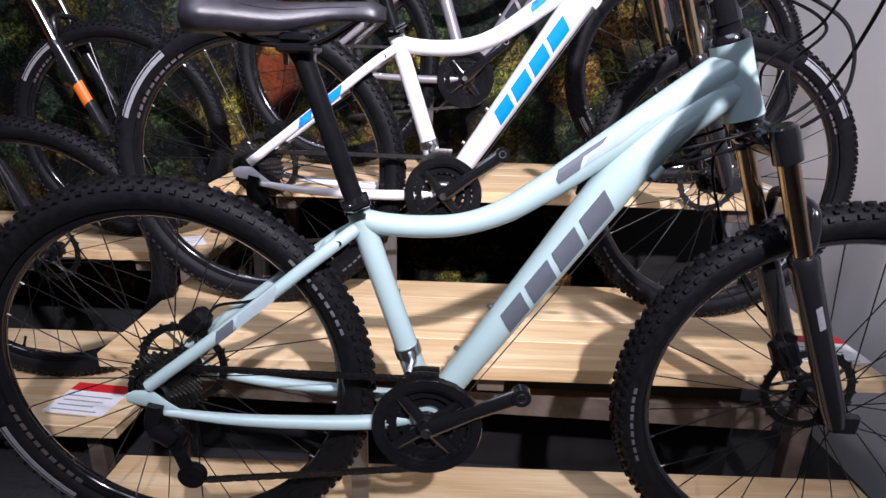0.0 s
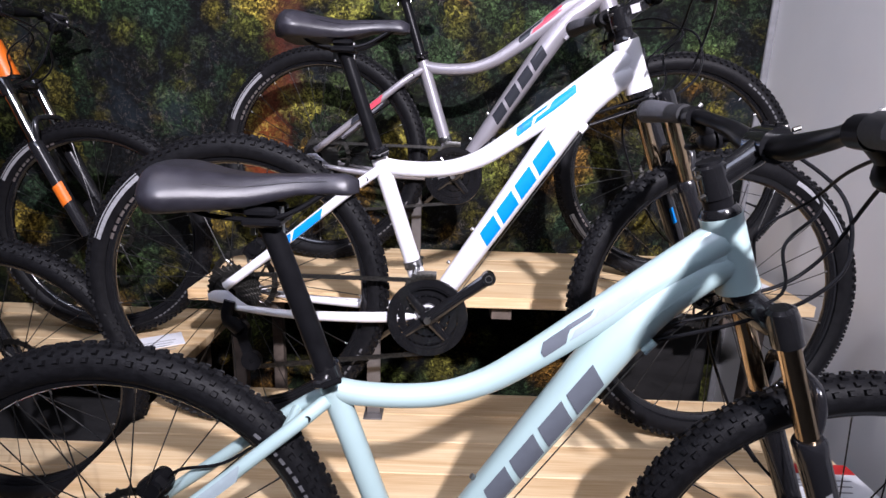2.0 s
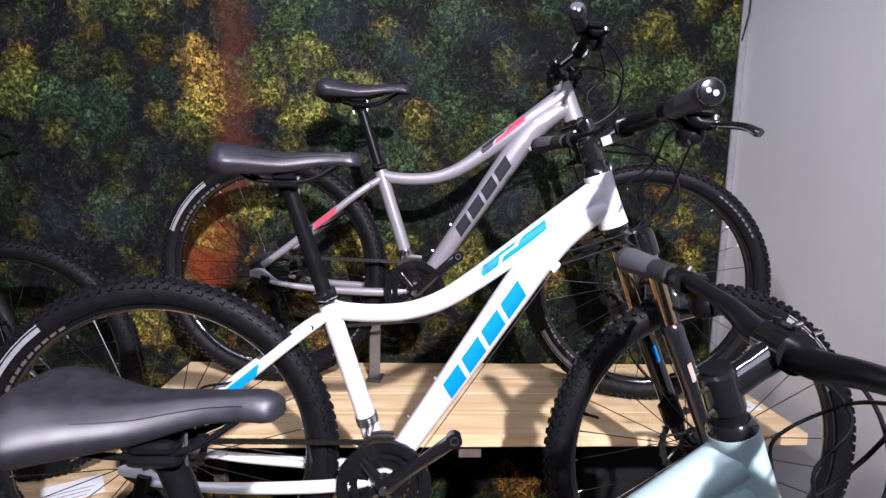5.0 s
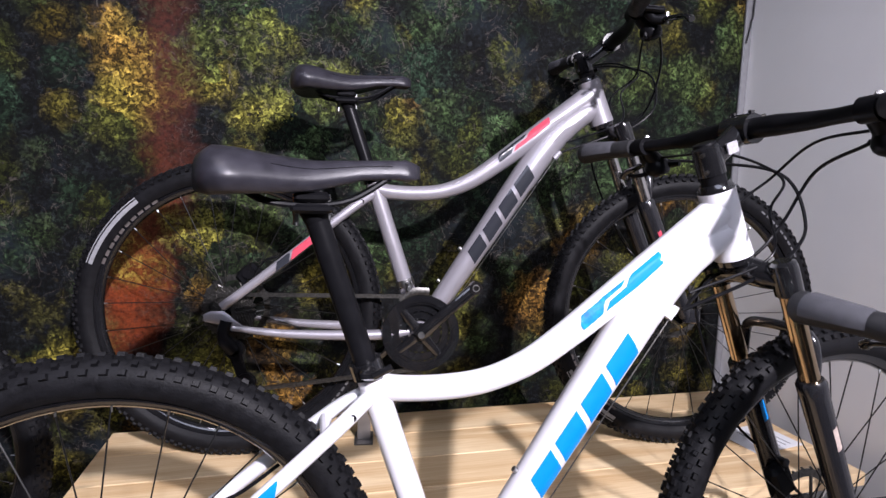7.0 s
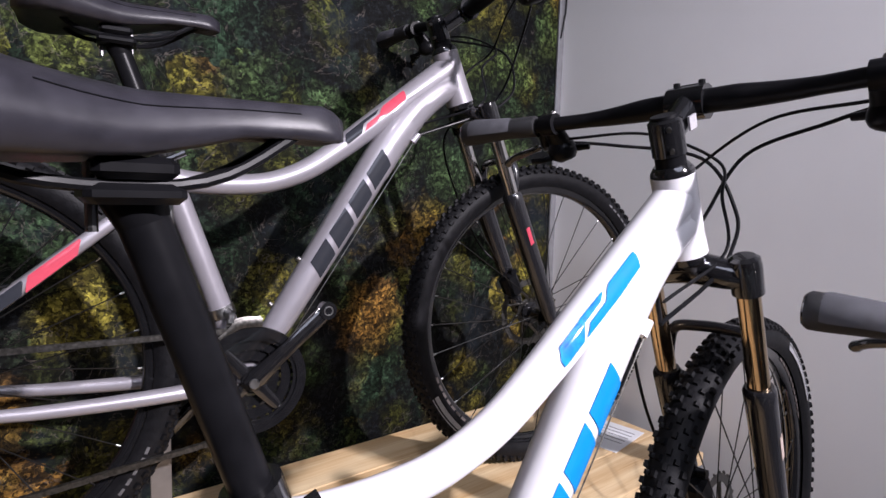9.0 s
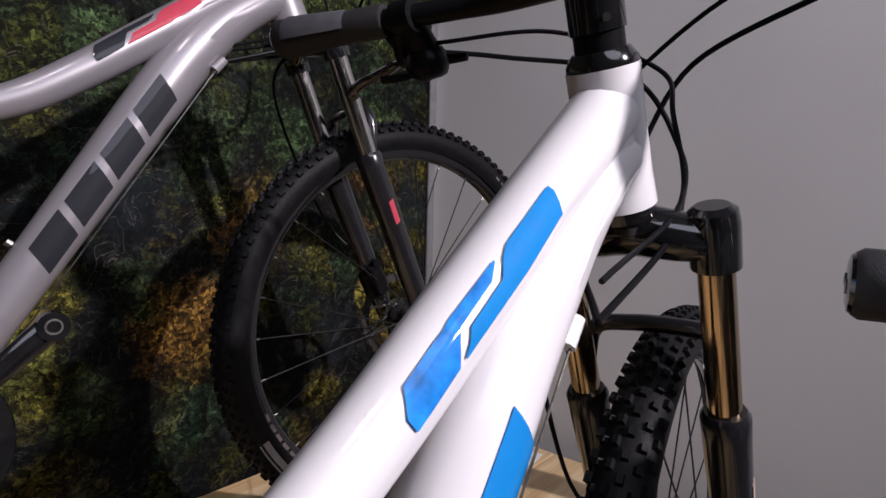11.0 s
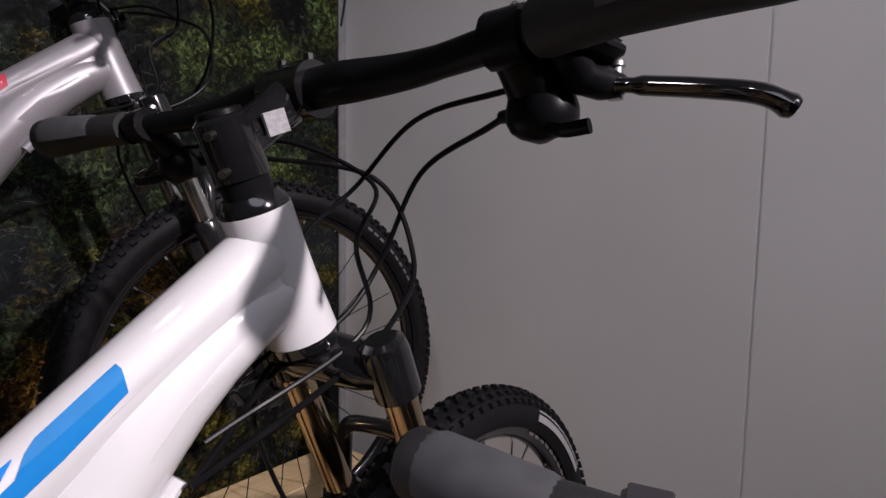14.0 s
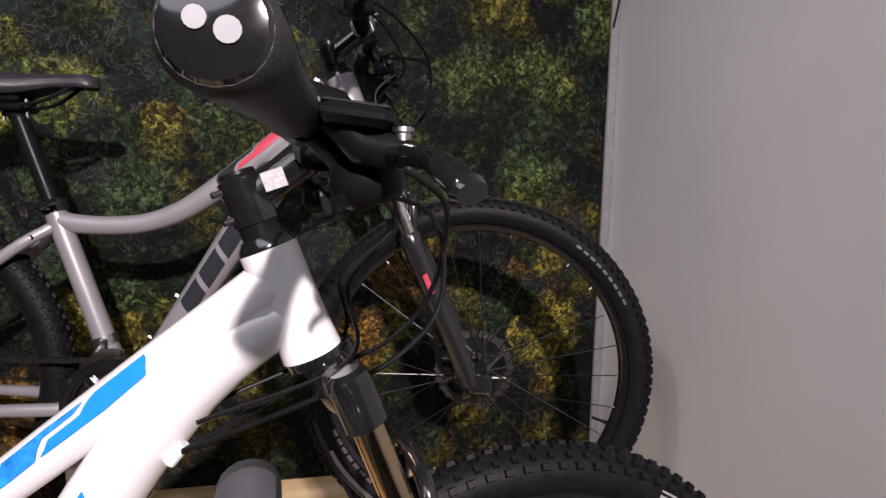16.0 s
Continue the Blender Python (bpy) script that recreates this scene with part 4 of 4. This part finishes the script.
        lev = bar + Vector((0.010, q * 0.232, rise - 0.018))
        part("brake_body", Shape().tube([c0 + Vector((0.0, q * 0.022, 0.0)), c0 + Vector((0.016, q * 0.022, 0.0)), lev + Vector((0.002, 0, -0.002)), lev + Vector((0.014, q * 0.008, -0.004)), lev + Vector((0.024, q * 0.016, -0.006))], [0.0165, 0.012, 0.011, 0.0105, 0.007], 16), BLACK, bike, "", S)
        top_at = Matrix.Translation(lev + Vector((-0.002, q * 0.004, 0.014))) @ Matrix.Rotation(radians(q * 20), 4, "Z") @ Matrix.Rotation(radians(8), 4, "Y")
        window = part("gear_window", Shape().box((-0.021, -0.015, -0.006), (0.021, 0.015, 0.005), top_at, 0.004), BLACK, bike, "black gear window housing", S)
        part("window_cover", Shape().box((-0.018, -0.012, 0.004), (0.018, 0.012, 0.0062), top_at, 0.001), VINYL, window, "smooth grey window cover")
        part("window_rim", Shape().tube([top_at @ Vector((-0.0195, 0.013, 0.004)), top_at @ Vector((-0.0205, 0.0, 0.0048)), top_at @ Vector((-0.0195, -0.013, 0.004))], 0.0016, 8), STEEL, window, "bright steel rim")
        part("lever_pivot", Shape().tube([lev + Vector((0.020, q * 0.014, 0.006)), lev + Vector((0.020, q * 0.014, -0.014))], 0.0045, 12).tube([lev + Vector((0.020, q * 0.014, 0.0075)), lev + Vector((0.020, q * 0.014, 0.005))], 0.0060, 12), STEEL, bike, "bright steel lever pivot", S)
        lp = spline([lev + Vector((0.014, q * 0.012, -0.006)), lev + Vector((0.020, q * 0.034, -0.009)), lev + Vector((0.024, q * 0.062, -0.014)), lev + Vector((0.023, q * 0.088, -0.021)), lev + Vector((0.028, q * 0.103, -0.030))], 5)
        part("brake_lever", Shape().tube(lp, [0.0060] * 4 + [0.0078] * 14 + [0.0082, 0.0092, 0.0075], 12, flat=0.75), GLOSS, bike, "gloss black brake lever", S)
        part("brake_hose", Shape().tube(spline([lev + Vector((0.004, -q * 0.02, -0.004)), lev + Vector((0.055, -q * 0.09, -0.012)), bar + Vector((0.120, q * 0.03, -0.06)), bar + Vector((0.118, -q * 0.02, -0.14)), HEADLOW + Vector((0.080, -q * 0.03, 0.0)), HEADLOW + Vector((0.0, -q * 0.034, -0.035)), HEADLOW + Vector((-0.112, -0.022, -0.076))], 8), 0.0027, 8), BLACK, bike, "thin black control hose", S)
        part("gear_cable", Shape().tube(spline([c0 + Vector((0.03, -q * 0.012, -0.02)), bar + Vector((0.05, q * 0.08, -0.025)), bar + Vector((0.075, -q * 0.01, -0.07)), HEADTOP + Vector((0.07, -q * 0.034, -0.03)), HEADLOW + Vector((0.03, -q * 0.04, 0.0)), HEADLOW + Vector((-0.100, -0.020 * q, -0.052))], 8), 0.0022, 8), BLACK, bike, "thin black gear cable", S)
    cal = axle + Vector((-0.052, 0.044, 0.066))
    part("brake_caliper", Shape().box((-0.022, -0.014, -0.030), (0.022, 0.014, 0.030), Matrix.Translation(cal) @ Matrix.Rotation(radians(-25), 4, "Y"), 0.007).tube([cal + Vector((0, -0.012, 0.034)), cal + Vector((0, 0.012, 0.034))], 0.008, 10), BLACK, bike, "", S)
    part("front_brake_hose", Shape().tube(spline([HEADLOW + Vector((0.035, 0.03, 0)), crown + Vector((-0.03, 0.075, -0.06)), crown.lerp(axle, 0.6) + Vector((-0.05, 0.085, 0)), cal + Vector((0, 0, 0.03))], 8), 0.0024, 8), BLACK, bike, "", S)
    rcal = rear + Vector((0.028, 0.046, 0.080))
    part("brake_caliper", Shape().box((-0.028, -0.016, -0.018), (0.028, 0.016, 0.020), Matrix.Translation(rcal) @ Matrix.Rotation(radians(-38), 4, "Y"), 0.007).tube([rcal + Vector((0.004, -0.024, 0.006)), rcal + Vector((0.004, 0.022, 0.006))], 0.015, 14).tube(spline([rcal + Vector((0.02, 0, 0.012)), rcal + Vector((0.05, -0.01, 0.040)), rcal + Vector((0.12, -0.01, 0.055)), rcal + Vector((0.20, -0.005, 0.108))], 6), 0.0027, 8), BLACK, bike, "black rear disc brake caliper with hose")
    # drive
    ring_y = -0.050
    for r, teeth, dy in ((0.086, 42, -0.006), (0.068, 32, 0.003), (0.048, 22, 0.010)):
        part("chainring", toothed(r, teeth, ring_y + dy, 0.003, r - 0.017), GLOSS, bike, "black toothed chainring", Matrix.Translation(BB), 30)
    spider = Shape().lathe([(ring_y - 0.012, 0.0), (ring_y - 0.012, 0.017), (ring_y - 0.004, 0.022), (ring_y + 0.006, 0.022)], BB, sides=24)
    for k in range(4):
        a = radians(90 * k + 40)
        e = BB + Vector((0.074 * math.cos(a), ring_y - 0.002, 0.074 * math.sin(a)))
        spider.tube([BB + Vector((0, ring_y - 0.004, 0)), e], [0.013, 0.008], 10, flat=0.5)
        spider.tube([e + Vector((0, -0.006, 0)), e + Vector((0, 0.004, 0))], 0.0065, 10)
    guard = Shape().lathe([(ring_y - 0.011, 0.075), (ring_y - 0.011, 0.0905), (ring_y - 0.008, 0.092), (ring_y - 0.0085, 0.075)], BB, sides=60, closed=True)
    part("chain_guard", guard, GLOSS, bike, "black chain guard ring")
    part("crank_spider", spider, GLOSS, bike)
    for q, a in ((-1, crank), (1, crank + 180)):
        d = Vector((math.cos(radians(a)), 0, math.sin(radians(a))))
        o = BB + Vector((0, q * 0.066, 0))
        e = o + d * 0.168 + Vector((0, q * 0.008, 0))
        arm = part("crank_arm", Shape().tube([o - d * 0.010, o + d * 0.01, o.lerp(e, 0.5), e, e + d * 0.013], [0.012, 0.017, 0.0125, 0.0150, 0.008], 14, flat=0.5).tube([e + Vector((0, -0.009, 0)), e + Vector((0, 0.009, 0))], 0.0155, 16), GLOSS, bike, "gloss black crank arm with no pedal")
        part("pedal_hole", Shape().lathe([(-0.0105, 0.0065), (-0.0105, 0.0085), (0.0105, 0.0085), (0.0105, 0.0065)], e, sides=16, closed=True), STEEL, arm, "bare steel threaded pedal hole")
        part("crank_bolt", Shape().tube([o + Vector((0, q * 0.012, 0)), o + Vector((0, q * 0.004, 0))], 0.008, 12), STEEL, arm)
        part("crank_marking", Shape().box((0.055, q * 0.0075 - 0.0008, -0.003), (0.105, q * 0.0075 + 0.0008, 0.003), Matrix.Translation(o) @ Matrix.Rotation(radians(-a), 4, "Y")), PRINT, arm)
    cass = Shape()
    for k in range(8):
        cass.add(*(lambda t: (t.v, t.f))(toothed(0.058 - 0.005 * k, 30 - 2 * k, -0.028 - 0.0042 * k, 0.002, 0.014)))
    part("cassette", cass, DSTEEL, bike, "dark steel sprocket cassette", Matrix.Translation(rear), 30)
    jock = rear + Vector((0.045, -0.062, -0.155))
    guidep = rear + Vector((0.022, -0.062, -0.078))
    part("chain", chain_shape(chain_loop(BB, 0.087, rear, 0.046, -0.052, [(jock.x + 0.01, jock.z - 0.022), (jock.x - 0.018, jock.z - 0.006), (guidep.x + 0.016, guidep.z - 0.006), (guidep.x - 0.002, guidep.z + 0.016)])), DSTEEL, bike, "dark steel chain", smooth=0)
    part("rear_derailleur", Shape().tube(spline([rear + Vector((0.006, -0.074, -0.010)), rear + Vector((0.0, -0.080, -0.045)), guidep + Vector((0, -0.008, 0))], 4), [0.013] * 5 + [0.016] * 4, 12).box((-0.014, -0.008, -0.085), (0.012, -0.003, 0.006), Matrix.Translation(guidep) @ Matrix.Rotation(radians(-16), 4, "Y"), 0.003).lathe([(-0.012, 0.012), (-0.012, 0.021), (0.004, 0.021), (0.004, 0.012)], guidep, sides=20, closed=True).lathe([(-0.010, 0.005), (-0.010, 0.023), (0.004, 0.023), (0.004, 0.005)], jock, sides=20, closed=True), BLACK, bike)
    clamp = BB.lerp(CLUSTER, 0.34)
    mech = part("front_derailleur", Shape().tube([clamp - dirs * 0.009, clamp + dirs * 0.009], 0.0222, 18).tube(spline([clamp + Vector((0.006, -0.018, 0)), clamp + Vector((0.010, -0.034, -0.004)), clamp + Vector((0.006, -0.046, -0.016))], 4), [0.008] * 5 + [0.006] * 4, 10), STEEL, bike, "bright steel front derailleur")
    for y in (-0.060, -0.044):
        part("cage_plate", Shape().tube(spline([BB + Vector((-0.050, y, 0.076)), BB + Vector((-0.020, y, 0.098)), BB + Vector((0.018, y, 0.099))], 5), [0.005] * 4 + [0.008] * 7, 10, flat=0.2), DSTEEL, mech, "thin dark cage plate")
    return bike


def stand(where, base_top, h):
    s = new("bicycle_stand")
    s.matrix_world = where
    part("upright", Shape().box((-0.017, -0.003, 0.004), (0.017, 0.003, h), bevel=0.0012), GREYBAR, s)
    part("foot_plate", Shape().box((-0.024, -0.030, 0), (0.024, 0.045, 0.004), bevel=0.0012), GREYBAR, s)
    part("hook", Shape().box((-0.02, -0.05, h - 0.004), (0.02, 0.02, h), bevel=0.0012).box((-0.02, -0.053, h - 0.004), (0.02, -0.049, h + 0.02), bevel=0.0012), GREYBAR, s)
    return tagged(s, "flat grey steel bicycle display stand on the shelf", "stand", group="bicycle stands")


mint_at = pose(-0.0315, 0.818, TOP1 + 0.0325, 0.6, 0, -2.7) @ Matrix.Scale(1.017, 4)
white_at = pose(-0.003, 1.300, TOP2 + 0.032, -1.0, 0, -1.9)
silver_at = pose(0.081, 1.902, TOP3 + 0.033, -1.8, 0, -8.8) @ Matrix.Scale(1.012, 4)
orange_at = pose(-1.72, 1.87, TOP2 + 0.032, 0, 0, -2.0)
black_at = pose(-1.71, 1.365, SIDE + 0.032, 0, 0, -2.0)
bicycle(mint_at, MINT, GREYDECAL, LIGHTDECAL, GREYDECAL, GOLD, "pale mint step-through mountain bicycle with charcoal markings", wheel_turn=(-81, 122), steer=-2, bar_up=-0.002, rise=0.030, saddle_off=(-0.013, 0.052), crank=28, logo_label="charcoal logo block")
bicycle(white_at, WHITE, BLUE, BLUE, BLUE, GOLD, "glossy white step-through mountain bicycle with bright blue markings", wheel_turn=(-10, 88), steer=6, bar_up=-0.002, rise=-0.004, sticker=True, saddle_off=(0.002, 0.042), crank=38, logo_label="bright blue logo block", forkmark=TAN)
bicycle(silver_at, SILVER, BLACKDECAL, PINK, BLACKDECAL, CHROME, "silver grey step-through mountain bicycle with coral and black markings", wheel_turn=(-10, 270), steer=-3, bar_up=-0.004, saddle_off=(0.012, 0.004), crank=42, logo_label="black logo block", forkmark=PINK)
bicycle(orange_at, ORANGE, BLACKDECAL, BLACKDECAL, BLACKDECAL, CHROME, "bright orange mountain bicycle with a black and orange fork", forkmark=ORANGE)
bicycle(black_at, NAVY, BLUE, BLUE, BLUE, CHROME, "black mountain bicycle with small blue markings", forkmark=BLUE)
for at, yaw, top in ((mint_at, -2.7, TOP1), (white_at, -1.9, TOP2), (silver_at, -8.8, TOP3)):
    stand(pose(at.translation.x, at.translation.y, top, 0, 0, yaw) @ pose(-0.115, 0.055, 0), top, 0.262 - top + at.translation.z)


def card(where, w, d, label, red=True):
    """A glossy information card lying on a shelf."""
    c = new("price_card")
    c.matrix_world = where
    part("sheet", Shape().box((-w / 2, -d / 2, 0), (w / 2, d / 2, 0.0015)), PAPER, c)
    if red:
        part("header_band", Shape().box((-w / 2, d / 2 - 0.035, 0.0016), (w / 2, d / 2, 0.0022)), RED, c, "red header band")
    for k in range(5):
        part("text_line", Shape().box((-w * 0.4, d / 2 - 0.06 - 0.02 * k, 0.0016), (w * (0.35 - 0.07 * (k % 3)), d / 2 - 0.056 - 0.02 * k, 0.0020)), INK, c)
    return tagged(c, label, "card", group="information cards on the shelves")


card(pose(1.035, 1.765, TOP3 + 0.0003, 0, 0, 97), 0.135, 0.17, "white printed information sheet lying on the top shelf", False)
card(pose(0.90, 1.100, TOP2 + 0.0003, 0, 0, -3), 0.17, 0.125, "white information card with red header on the middle shelf")
card(pose(-0.885, 1.225, SIDE + 0.0003, 0, 0, -8), 0.16, 0.13, "white information card with red header on the low shelf")
card(pose(-0.86, 1.78, TOP2 + 0.0003, 0, 0, 30), 0.15, 0.105, "plain white sheet lying on the side shelf", False)
